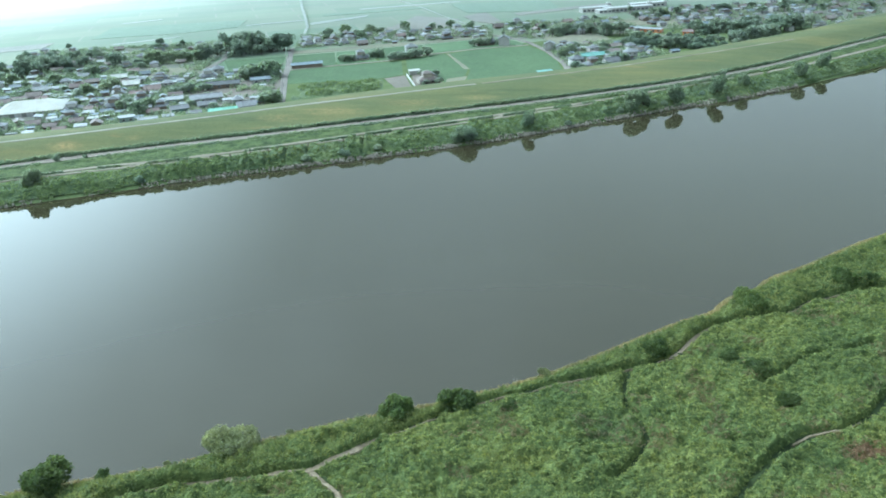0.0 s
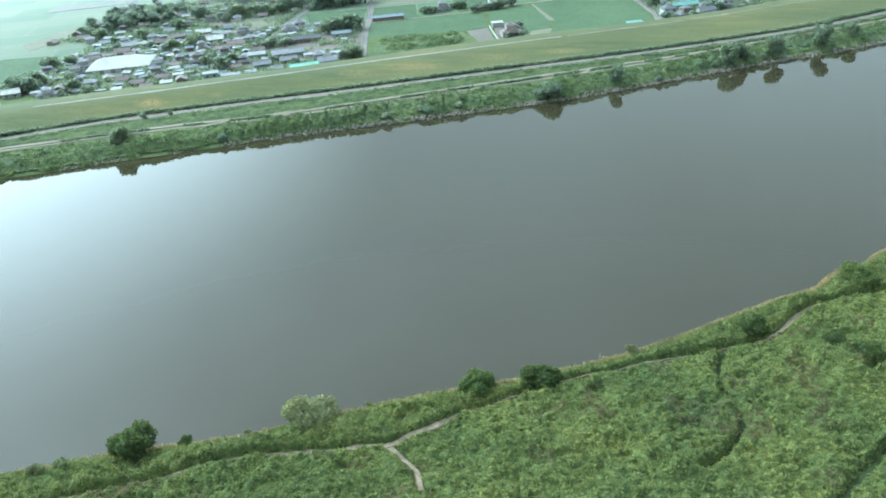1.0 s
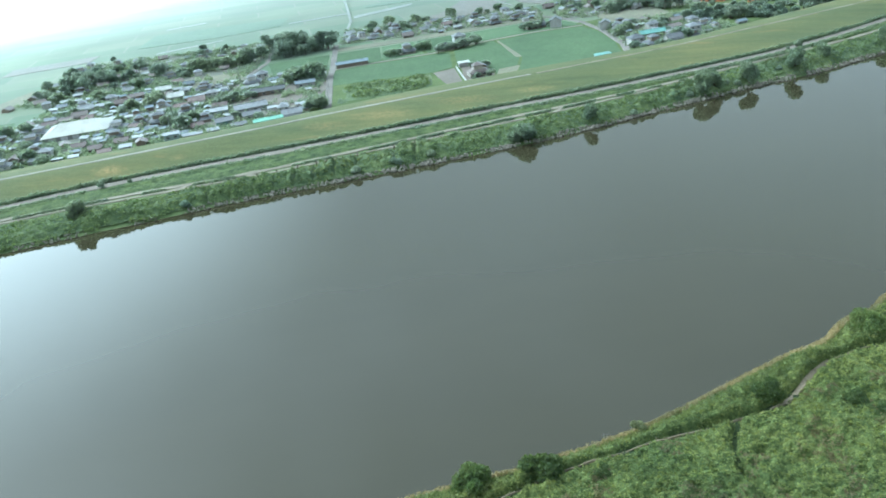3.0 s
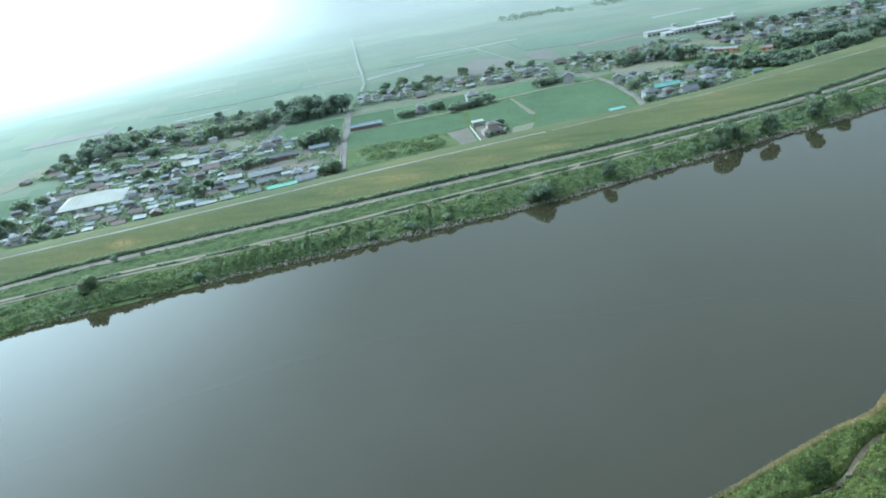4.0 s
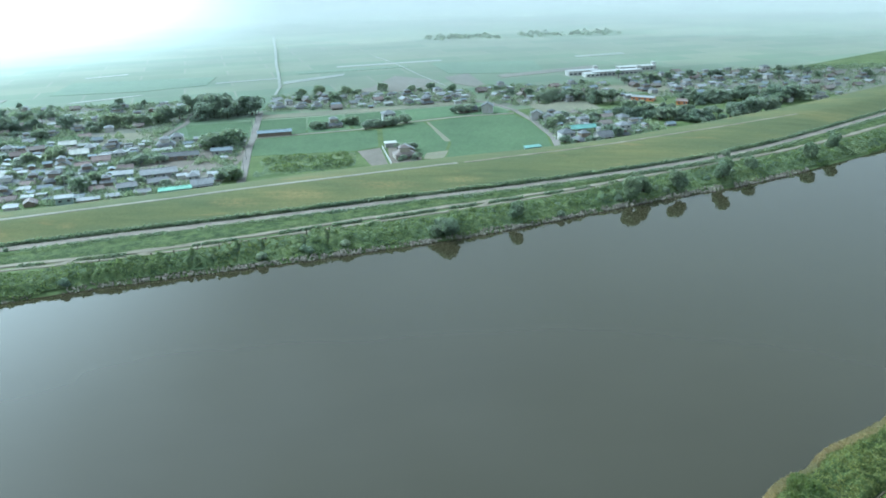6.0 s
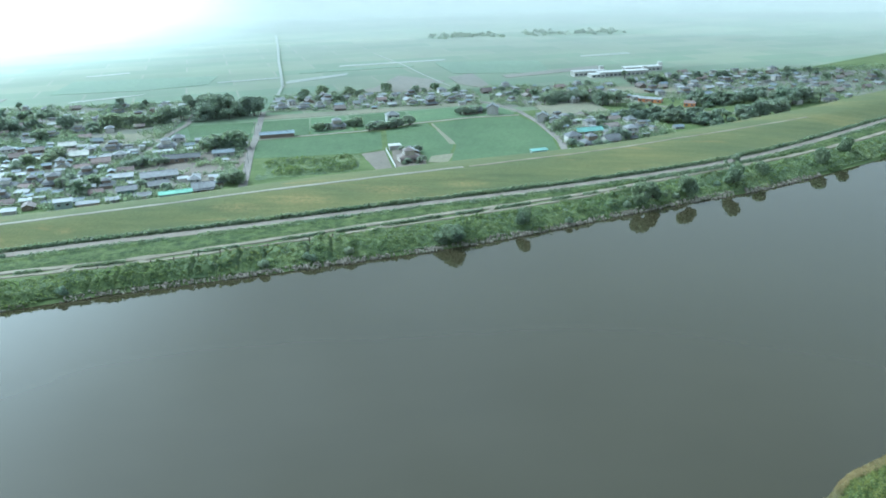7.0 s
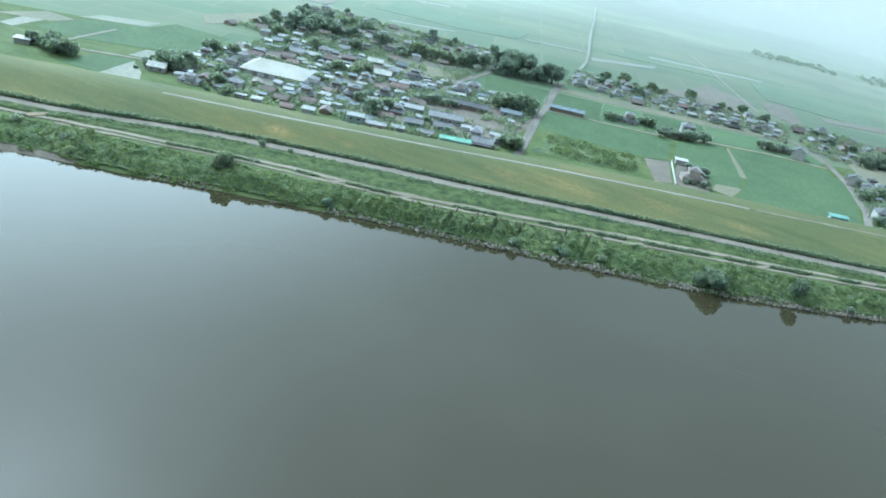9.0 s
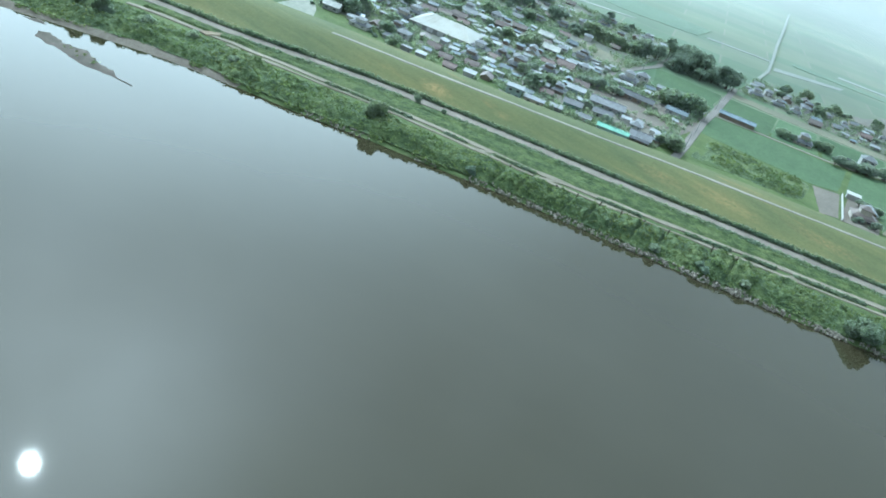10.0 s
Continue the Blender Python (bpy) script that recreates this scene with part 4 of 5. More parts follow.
FAR = "trees on the far bank"
place(tree("tree", "broad dark green tree on the rocky far bank", 5.4, 6.2, 3600, 0.5, M_LEAF_DARK, 0.7, 12, group=FAR, flat=0.9), [spot(27.5, 322.5, 1.8, 30)])
place(tree("tree", "dark rounded tree on the far riverbank", 3.4, 5.4, 1700, 0.46, M_LEAF_DARK, 0.85, 9, group=FAR, flat=0.9),
      [spot(-134.0, 290.8, 2.0, 0, 1.0, 1.45), spot(-230, 260.5, 2.4, 30, 0.8), spot(-238, 257, 2.4, 80, 0.9), spot(56.0, 334.0, 1.8, 50, 0.9), spot(106.5, 352.6, 1.8, 90, 1.15), spot(113.0, 357.0, 2.0, 210, 1.0), spot(128.6, 360.0, 2.0, 140, 1.1), spot(152.5, 371.0, 2.2, 20, 1.2), spot(169.5, 381.5, 2.2, 70, 0.9), spot(206, 398, 2.2, 70, 1.0), spot(225, 412, 2.4, 10, 1.1)])
place(tree("bush", "low green bush on the far riverbank", 2.6, 3.0, 1000, 0.44, M_LEAF_WOOD, 0.7, 8, "bush", FAR),
      [spot(-127.5, 290.0, 2.0, 0, 0.8, 1.2), spot(47.6, 338.0, 2.2, 50, 0.7, 1.5), spot(74.0, 336.8, 1.2, 50, 0.75), spot(100.5, 351.0, 1.6, 50, 0.9), spot(119.0, 360.0, 2.0, 10, 1.0), spot(123.0, 358.8, 1.8, 80, 0.8), spot(-36.0, 306.5, 1.6, 80, 0.9), spot(-20.0, 310.0, 1.6, 20, 0.8), spot(-96, 292.5, 1.6, 20, 0.9), spot(146.0, 371.5, 2.0, 10, 0.9), spot(159.0, 377.0, 2.2, 150, 1.1), spot(177.0, 385.0, 2.2, 10, 0.9),
       spot(168.5, 405.0, 4.2, 10, 0.95, 1.15), spot(162.0, 401.0, 4.2, 10, 0.5), spot(-136.0, 320.5, 4.2, 10, 0.75), spot(-125.0, 321.5, 4.2, 10, 0.5), spot(-22.0, 311.0, 2.0, 40, 0.8), spot(-8.0, 314.0, 2.0, 80, 0.85), spot(-43.0, 310.0, 3.0, 120, 0.5), spot(74.0, 344.0, 2.2, 120, 0.8), spot(-183, 276, 2.4, 10, 1.2), spot(-216, 268, 2.6, 10, 1.6), spot(-228, 262, 2.6, 70, 1.5), spot(-203, 277, 2.8, 70, 1.3), spot(-245, 258, 2.8, 70, 1.7)])


# stakes at the heads of the drains
stake = tagged(new("stake"), "dark weathered wooden stake at the head of a drain", "stake", "stakes along the riverbank")
bm = bmesh.new()
limb(bm, (0, 0, -0.4), (0.05, 0.03, 1.7), 0.24, 0.17, 7)
part("shaft", bm, M_BARK, stake)
bm = bmesh.new()
limb(bm, (0.05, 0.03, 1.6), (0.06, 0.03, 1.85), 0.26, 0.2, 7)
part("cap", bm, M_BARK, stake)
place(stake, [spot(g, float(scrub_top(np.array(g))) + 1.0, 3.0, 40 * k) for k, g in enumerate(GULLIES)])


# ---- stones of the far bank ----
def rocks():
    verts, faces = [], []
    ico = bmesh.new()
    bmesh.ops.create_icosphere(ico, subdivisions=1, radius=1)
    iv, jf = np.array([v.co for v in ico.verts]), [[v.index for v in f.verts] for f in ico.faces]
    ico.free()
    for k in range(2050):
        x = rng.uniform(-150, 200)
        if value_noise(x, 0, 9.0, 91) + 0.4 * rng.random() < (0.4 if x > -40 else 0.62 if x > -100 else 1.0):
            continue
        y, s = float(far_shore(x)) + rng.uniform(-0.9, 1.6) * (0.5 + 1.1 * float(value_noise(x, 0, 4.0, 93))), rng.uniform(0.17, 0.36) * (1.45 if x > -45 else 1.1)
        v = iv * (1 + rng.uniform(-0.28, 0.28, (len(iv), 1))) * s * rng.uniform(0.65, 1.25, 3) * (1, 1, 1.2)
        v = v + (x, y, 0.2 + 0.32 * (y - float(far_shore(x)) + 0.6) + rng.uniform(-0.1, 0.25))
        faces += [[i + len(verts) for i in f] for f in jf]
        verts += v.tolist()
    tagged(new("riprap", mesh_of("riprap", verts, faces, (M_ROCK,))), "band of pale grey boulders along the far waterline", "rocks", kind="stuff")


rocks()

# the bar in the river
M_WETMUD = earth("wet_mud", (0.07, 0.062, 0.05), (0.095, 0.085, 0.068), (0.13, 0.115, 0.095), 0.2, 1.5)


def mud_bar(x0, x1, low, high, top, label):
    """A flat bar between two waterlines given over its length, with ragged edges."""
    bm = bmesh.new()
    rows_ = []
    for u in np.linspace(0, 1, 70):
        cx = x0 + (x1 - x0) * u
        a, b = float(np.interp(u, *zip(*low))), float(np.interp(u, *zip(*high)))
        rag = min(1.0, (b - a) / 3)
        a += rag * 0.9 * noise.noise((cx * 0.5, 1.7, 0))
        b += rag * (1.3 * noise.noise((cx * 0.55, 7.7, 0)) + 0.6 * noise.noise((cx * 1.4, 2.7, 0)))
        rows_.append([bm.verts.new((cx, a + (b - a) * k, z)) for k, z in ((0, -0.08), (0.12, 0.08), (0.5, top + 0.06 * noise.noise((cx, 0, 3))), (0.88, 0.08), (1, -0.08))])
    for r0, r1 in zip(rows_, rows_[1:]):
        for k in range(4):
            bm.faces.new((r0[k], r1[k], r1[k + 1], r0[k + 1]))
    return tagged(part("sandbar", bm, M_WETMUD, smooth=True), label, "sandbar", kind="structure")


mud_bar(-224.5, -183, ((0, 233.5), (0.06, 230.2), (0.2, 229.6), (0.34, 230.4), (0.6, 229.4), (0.72, 231.5), (0.85, 233.2), (1, 234.2)),
        ((0, 234), (0.05, 237), (0.18, 236.4), (0.25, 235.6), (0.38, 239.8), (0.5, 237.6), (0.62, 236.4), (0.78, 235.6), (0.86, 233.9), (1, 234.5)), 0.22, "low dark mud bar lying in the river")
mud_bar(-236, -229, ((0, 236.8), (0.4, 236.9), (1, 239.4)), ((0, 237), (0.5, 241), (1, 239.8)), 0.15, "small mud islet close to the far shore")
# open sand at the far shore upstream
bx = np.arange(-300, -172, 1.5)
bw = beach(bx)
bv = [(float(x), float(far_shore(x)) + d, z) for x, w in zip(bx, bw) for d, z in ((-0.8 - 0.5 * float(value_noise(x, 0, 4.0, 97)), -0.08), (0.6, 0.42), (1.6, 0.86), (2.2 + float(w), 1.28))]
tagged(new("beach", mesh_of("beach", bv, [(4 * k + j, 4 * k + 4 + j, 4 * k + 5 + j, 4 * k + 1 + j) for k in range(len(bx) - 1) for j in range(3)], (M_SAND,), smooth=True)), "narrow tan sand beach below the far bank", "beach", kind="structure")
n = 14
x = rng.uniform(-212, -198, n)
tufts("bar_weeds", np.stack([x, 234.5 + rng.normal(0, 1.1, n), np.full(n, 0.3)], 1), np.full(n, 0.5), rng.uniform(0.2, 0.6, n), 4, 0.35, M_LEAF_BANK, "sparse weeds on a mud bar", "weeds")


# ---- buildings ----
W_WHITE = painted("white_plaster", (0.46, 0.455, 0.43))
W_CREAM = painted("cream_plaster", (0.40, 0.365, 0.30))
W_GREY = painted("grey_siding", (0.28, 0.28, 0.27))
W_WOOD = painted("weathered_boards", (0.20, 0.16, 0.12), 0.8)
W_TEAL = painted("faded_teal_sheet", (0.30, 0.38, 0.37), 0.5)
W_GREEN = painted("green_boards", (0.11, 0.20, 0.16), 0.6)
W_ORANGE = painted("orange_plaster", (0.62, 0.24, 0.09), 0.6)
R_DARK = tiled("dark_tile", (0.085, 0.09, 0.095))
R_GREY = tiled("grey_tile", (0.14, 0.145, 0.15))
R_BROWN = tiled("brown_tile", (0.125, 0.10, 0.085))
R_RED = tiled("rusty_red_sheet", (0.14, 0.10, 0.086))
R_PALE = tiled("pale_sheet", (0.205, 0.215, 0.215), 0.55, 0.6)
R_WHITE = tiled("white_sheet", (0.43, 0.435, 0.39), 0.6, 0.6, 0.0, 0.08)
M_MEMBRANE = painted("pale_membrane", (0.40, 0.40, 0.355), 0.7, 0.12, 0.15, 0.0, 0.2, 0.0)
R_TEAL = tiled("teal_sheet", (0.10, 0.25, 0.21), 0.6, 0.6, 0.0, 0.05)
R_AQUA = tiled("aqua_sheet", (0.18, 0.40, 0.29), 0.6, 0.6, 0.0, 0.05)
R_BLUE = tiled("blue_grey_sheet", (0.13, 0.165, 0.19), 0.4, 0.6)
M_GLASS = painted("window_glass", (0.05, 0.06, 0.07), 0.08, 0.1, spec=0.8)
M_FRAME = painted("window_frame", (0.5, 0.5, 0.5), 0.4)


def roof_mesh(w, d, h, rise, kind, over=0.55, thick=0.16, ridge=0.4):
    """A roof with overhang and thickness over a w by d plan, eaves at h: gable, hip, shed or flat."""
    bm = bmesh.new()
    x, y = w / 2 + over, d / 2 + over
    drop = rise * over / (d / 2)
    for lift, flip in ((0.0, False), (thick, True)):
        z = h - drop + lift
        e = [bm.verts.new(p) for p in ((-x, -y, z), (x, -y, z), (x, y, z), (-x, y, z))]
        if kind == "shed":
            e[2].co.z = e[3].co.z = z + rise
            bm.faces.new(e)
        elif kind == "flat":
            bm.faces.new(e)
        else:
            run = x if kind == "gable" else max(x - y, ridge)
            r = [bm.verts.new((-run, 0, h + rise + lift)), bm.verts.new((run, 0, h + rise + lift))]
            bm.faces.new((e[0], e[1], r[1], r[0]))
            bm.faces.new((e[2], e[3], r[0], r[1]))
            if kind == "hip":
                bm.faces.new((e[1], e[2], r[1]))
                bm.faces.new((e[3], e[0], r[0]))
    edge = [g for g in bm.edges if g.is_boundary]
    bmesh.ops.bridge_loops(bm, edges=edge)
    return bm


def wall_mesh(w, d, h, rise, kind):
    bm = add_box(bmesh.new(), -w / 2, w / 2, -d / 2, d / 2, -0.4, h)
    if kind in ("gable", "shed"):
        for s in (-1, 1):
            apex = 0 if kind == "gable" else d / 2
            t = [(s * w / 2, -d / 2, h), (s * w / 2, d / 2, h), (s * w / 2, apex, h + rise * (0.97 if kind == "gable" else 0.9))]
            a = [bm.verts.new(p) for p in t]
            b = [bm.verts.new((p[0] - s * 0.15, p[1], p[2])) for p in t]
            bm.faces.new(a)
            bm.faces.new(b)
            for k in range(3):
                bm.faces.new((a[k - 1], a[k], b[k], b[k - 1]))
    return bm


def house(label, w, d, storeys, kind, wall, roof, rise=None, name="house", category="house", group="", porch=True, windows=True, upper=0.0):
    """A house standing on the ground at the origin, its front to -y: walls, roof, ridge, windows with frames, door, lean-to."""
    root = tagged(new(name), label, category, group)
    h = 2.7 * storeys + 0.3
    rise = d * 0.3 if rise is None else rise
    part("wall", wall_mesh(w, d, h, rise, kind), wall, root)
    r = part("roof", roof_mesh(w, d, h, rise, kind), roof, root)
    if kind in ("gable", "hip"):
        run = w / 2 + 0.5 if kind == "gable" else max((w - d) / 2, 0.4)
        part("ridge", box(-run, run, -0.2, 0.2, h + rise + 0.08, h + rise + 0.32, bevel=0.05), roof, r)
    if windows:
        for s in range(storeys):
            for side in (-1, 1):
                for k in range(max(2, int(w / 4))):
                    cx = -w / 2 + (k + 0.5) * w / max(2, int(w / 4))
                    y0, y1 = sorted((side * d / 2, side * (d / 2 + 0.06)))
                    f = part("window", box(cx - 0.85, cx + 0.85, y0, y1, 0.8 + 2.7 * s, 2.1 + 2.7 * s), M_FRAME, root)
                    y0, y1 = sorted((side * (d / 2 + 0.06), side * (d / 2 + 0.09)))
                    part("pane", box(cx - 0.75, cx + 0.75, y0, y1, 0.9 + 2.7 * s, 2.0 + 2.7 * s), M_GLASS, f)
        part("door", box(w / 2, w / 2 + 0.06, -0.5, 0.5, 0, 2.0), W_WOOD, root)
    if porch:
        bm = bmesh.new()
        x, y, z = w / 2 - 0.2, -d / 2, 2.55
        a = [bm.verts.new(p) for p in ((-x, y, z), (x, y, z), (x, y - 1.5, z - 0.45), (-x, y - 1.5, z - 0.45), (-x, y, z - 0.14), (x, y, z - 0.14), (x, y - 1.5, z - 0.59), (-x, y - 1.5, z - 0.59))]
        for q in ((0, 1, 2, 3), (7, 6, 5, 4), (0, 4, 5, 1), (1, 5, 6, 2), (2, 6, 7, 3), (3, 7, 4, 0)):
            bm.faces.new([a[i] for i in q])
        part("lean_to", bm, roof, root)
    if upper:
        part("upper_wall", box(-w * upper / 2, w * upper / 2, -d * 0.32, d * 0.32, h, h + rise + 1.5), wall, root)
        bm = roof_mesh(w * upper, d * 0.64, h + rise + 1.5, rise * 0.6, kind, 0.45)
        part("upper_roof", bm, roof, root)
    return root


PROTOS = []
for label, w, d, st, kind, wall, roof, porch, upper in (
    ("cream house with dark grey tiled roof and raised upper floor", 9.5, 6.5, 1, "gable", W_CREAM, R_DARK, True, 0.6),
    ("low farmhouse with a broad grey tiled hip roof", 11.5, 8.0, 1, "hip", W_WHITE, R_GREY, True, 0.5),
    ("weathered wooden house with a brown tiled gable roof", 9.0, 6.5, 1, "gable", W_WOOD, R_BROWN, True, 0),
    ("white two-storey house with a grey hip roof", 8.0, 7.0, 2, "hip", W_WHITE, R_GREY, False, 0),
    ("grey house with a blue-grey sheet metal roof", 9.0, 6.5, 1, "gable", W_GREY, R_BLUE, False, 0),
    ("small house with a pale sheet metal roof", 8.0, 5.5, 1, "gable", W_CREAM, R_PALE, True, 0),
    ("old house with a rusty red metal roof", 8.5, 6.0, 1, "gable", W_WOOD, R_RED, True, 0),
    ("farmhouse with dark tiled hip roof and raised upper floor", 11.0, 7.5, 1, "hip", W_WOOD, R_DARK, True, 0.55),
):
    PROTOS.append(house(label, w, d, st, kind, wall, roof, porch=porch, upper=upper, group="village houses"))
SHEDS = [
    house("low grey shed with a pale metal roof", 6.0, 4.0, 1, "shed", W_GREY, R_PALE, 0.8, "shed", "shed", "village sheds", False, False),
    house("brown wooden shed with a dark metal roof", 5.0, 4.0, 1, "gable", W_WOOD, R_BLUE, 0.9, "shed", "shed", "village sheds", False, False),
    house("small white shed with a pale sheet roof", 5.0, 3.6, 1, "shed", W_WHITE, R_PALE, 0.5, "shed", "shed", "village sheds", False, False),
]
spots = {id(p): [] for p in PROTOS + SHEDS}
taken = []


def free(x, y, r):
    return all((x - a) ** 2 + (y - b) ** 2 > (r + c) ** 2 for a, b, c in taken)


def single(ob, x, y, turn, z=2.0, r=6.0):
    ob.matrix_basis = spot(x, y, z, turn, 0.94, 0.86)
    taken.append((x, y, r))
    return ob


# the white hall: low walls, a wide shallow roof with seams
hall = tagged(new("hall"), "large low hall with a broad white membrane roof", "hall")
part("wall", wall_mesh(33, 25, 2.8, 0, "flat"), W_GREY, hall)
hr = part("roof", roof_mesh(33, 25, 2.8, 4.6, "hip", 0.6, 0.3, 9.0), M_MEMBRANE, hall)
for k in range(-4, 5):
    bm = bmesh.new()
    limb(bm, (k * 3.4, -13.0, 2.92), (k * 2.1, -0.1, 7.72), 0.09, 0.09, 4)
    limb(bm, (k * 3.4, 13.0, 2.92), (k * 2.1, 0.1, 7.72), 0.05, 0.05, 4)
    part("seam", bm, M_MEMBRANE, hr)
for k in range(5):
    part("door", box(-13 + k * 6, -9.6 + k * 6, -12.56, -12.48, 0, 2.5), M_FRAME, hall)
single(hall, -186.5, 426.5, 11, r=17)

# named buildings of the village
BRIGHT = "house with a bright white metal roof"
single(house(BRIGHT, 9.5, 7.0, 1, "gable", W_GREY, R_WHITE, porch=False), -150.5, 478, 12, r=6.5)
single(house("house with a pale grey-white metal roof", 9.0, 6.0, 1, "gable", W_GREY, R_WHITE, porch=False), -164.5, 502, 15)
single(house("house with a rusty red metal roof by the street", 9.0, 6.0, 1, "gable", W_CREAM, R_RED), -134, 460, 15)
single(house("pale teal metal-clad workshop", 9.0, 7.5, 1, "gable", W_TEAL, R_PALE, 1.2, "workshop", "workshop", porch=False), -114.5, 428, 12)
single(house("long workshop with a dull grey gable roof", 17.0, 9.0, 1, "gable", W_GREY, R_GREY, 1.8, "workshop", "workshop", porch=False), -98, 427, 16, r=9)
single(house("grey workshop with a shallow metal roof", 9.0, 7.0, 1, "gable", W_GREY, R_GREY, 1.3, "workshop", "workshop", porch=False), -94.5, 410.5, 20, r=6)
single(house("low house with dull green boarded walls", 8.5, 7.0, 1, "gable", W_GREEN, R_GREY, 1.4, porch=False), -106.5, 404, 18, r=6)
single(house("long low shed with an aqua green metal roof", 14.0, 4.6, 1, "gable", W_TEAL, R_AQUA, 0.8, "shed", "shed", porch=False, windows=False), -83.5, 394.5, 16, r=7)
single(house("house with grey tiled roof and wooden walls", 9.5, 7.0, 1, "gable", W_WOOD, R_GREY), -73.5, 402.5, 16)
single(house("long dark barn with a tiled roof", 19.0, 6.5, 1, "gable", W_WOOD, R_DARK, 1.6, "barn", "barn", porch=False), -95, 461, 8, r=9.5)
single(house("grey sheet metal store", 11.0, 6.0, 1, "gable", W_GREY, R_BLUE, 1.2, "store", "shed", porch=False), -75.5, 469, 8, r=7)
single(house("tall pale teal metal-clad store with a flat roof", 7.0, 5.5, 2, "flat", W_TEAL, R_PALE, 0.3, "store", "shed", porch=False), -125.5, 381.5, 18, r=4.5)
single(house("long rusty sheet metal store below the levee", 9.0, 5.0, 1, "flat", W_CREAM, R_GREY, 0.3, "store", "shed", porch=False), -117, 384.5, 18, r=5)
single(house("low white-roofed shed beside a hedge of trees", 7.0, 4.0, 1, "shed", W_GREY, R_WHITE, 0.6, "shed", "shed", porch=False, windows=False), -279, 362, 20, r=4)
single(house("house with a bright white metal roof at the village edge", 8.0, 6.0, 1, "gable", W_GREY, R_WHITE, porch=False), -221, 378, 20, r=5)
# farmhouse between the fields
single(house("farmhouse with brown tiled roof in a walled yard", 10.5, 7.5, 1, "hip", W_CREAM, R_BROWN, upper=0.5), 18.5, 441, 12, r=7)
single(house("farm annex with a grey tiled roof", 7.0, 5.5, 1, "gable", W_WOOD, R_GREY), 20.5, 452.5, 100, r=5)
single(house("small shed with a white roof in a farmyard", 6.0, 3.0, 1, "shed", W_WHITE, R_WHITE, 0.5, "shed", "shed", porch=False, windows=False), 12.5, 466.5, 8, r=4)
fence = tagged(part("garden_wall", box(-0.12, 0.12, -19, 19, -0.2, 1.3, bevel=0.03), W_WHITE), "long white garden wall beside a bare plot", "wall")
fence.matrix_basis = spot(9.9, 446, 2.05, 5.5)
# along the farm lane
single(house("long low dark shed beside a farm lane", 20.0, 5.0, 1, "gable", W_WOOD, R_BLUE, 1.1, "shed", "shed", porch=False, windows=False), -52.5, 509.5, 9, r=9)
single(house("farmhouse with a grey roof among trees", 10.0, 7.0, 1, "hip", W_CREAM, R_GREY, upper=0.5), -19.5, 527, 12)
single(house("white house with a pale roof near a field lane", 8.0, 6.5, 2, "hip", W_WHITE, R_PALE, porch=False), 13.5, 541, 12)
single(house("farmhouse with a dark tiled roof behind trees", 10.0, 7.0, 1, "hip", W_CREAM, R_DARK), 4.5, 522.5, 12)
single(house("tall white gabled building at the field edge", 7.5, 7.5, 2, "gable", W_WHITE, R_DARK, 2.4, porch=False), 76.5, 552, 80)
single(house("dark low farm building behind the white gable", 13.0, 6.0, 1, "gable", W_WOOD, R_DARK), 64, 557, 14, r=7)
single(house("small teal metal shed on the levee shoulder", 8.5, 3.0, 1, "shed", W_TEAL, R_TEAL, 0.5, "shed", "shed", porch=False, windows=False), 83.5, 441.5, 14, r=5)
# the hamlet by the curving lane
single(house("long building with a teal metal roof", 18.0, 8.0, 1, "gable", W_CREAM, R_TEAL, 1.5, porch=False), 118.5, 483, 10, r=9)
single(house("white-walled house with a dark hip roof in the hamlet", 8.0, 7.0, 2, "hip", W_WHITE, R_DARK, porch=False), 106, 463, 10)
single(house("house with dark tiled roof below the levee", 10.5, 7.5, 1, "hip", W_WOOD, R_DARK, upper=0.5), 113.5, 455.5, 15, r=6.5)
single(house("house with pale walls and a grey roof in the hamlet", 9.0, 7.0, 1, "gable", W_WHITE, R_GREY), 126, 462, 15)
single(house("narrow white gable-fronted storehouse by a lane", 5.5, 6.5, 2, "gable", W_WHITE, R_DARK, 1.8, "storehouse", "storehouse", porch=False), 101.5, 520, 80, r=4)
single(house("white storehouse with a dark roof", 5.5, 6.0, 2, "gable", W_WHITE, R_DARK, 1.6, "storehouse", "storehouse", porch=False), 106, 507, 70, r=4)
single(house("white house at a lane corner", 7.0, 6.0, 2, "hip", W_WHITE, R_GREY, porch=False), 141, 476, 10, r=4.5)
# the yard past the grove
single(house("long low building with an orange front", 16.0, 5.0, 1, "gable", W_ORANGE, R_PALE, 0.9, "shop", "shop", porch=False), 184, 571, -38, r=8)
single(house("bright orange-walled building beside the lane", 7.0, 6.0, 1, "gable", W_ORANGE, R_RED, 1.2, "shop", "shop", porch=False), 203, 551, -30, r=5)
# the school-like range in the distance
school = tagged(new("school_building"), "long pale flat-roofed building with stair towers in fields", "building")
for x0, x1, y0, y1, h in ((-40, -12, -2, 7, 4.2), (-22, 22, -14, -5, 4.2), (10, 44, 4, 13, 4.2), (-30, -18, -16, -6, 3)):
    wing = part("wing", box(x0, x1, y0, y1, -0.3, h), W_WHITE, school)
    part("parapet", box(x0 - 0.3, x1 + 0.3, y0 - 0.3, y1 + 0.3, h, h + 0.5), W_WHITE, wing)
    for k in range(int((x1 - x0) / 4)):
        for s in range(1):
            part("window", box(x0 + 0.8 + 4 * k, x0 + 3.2 + 4 * k, y0 - 0.08, y0, 1 + 3 * s, 2.5 + 3 * s), M_GLASS, wing)
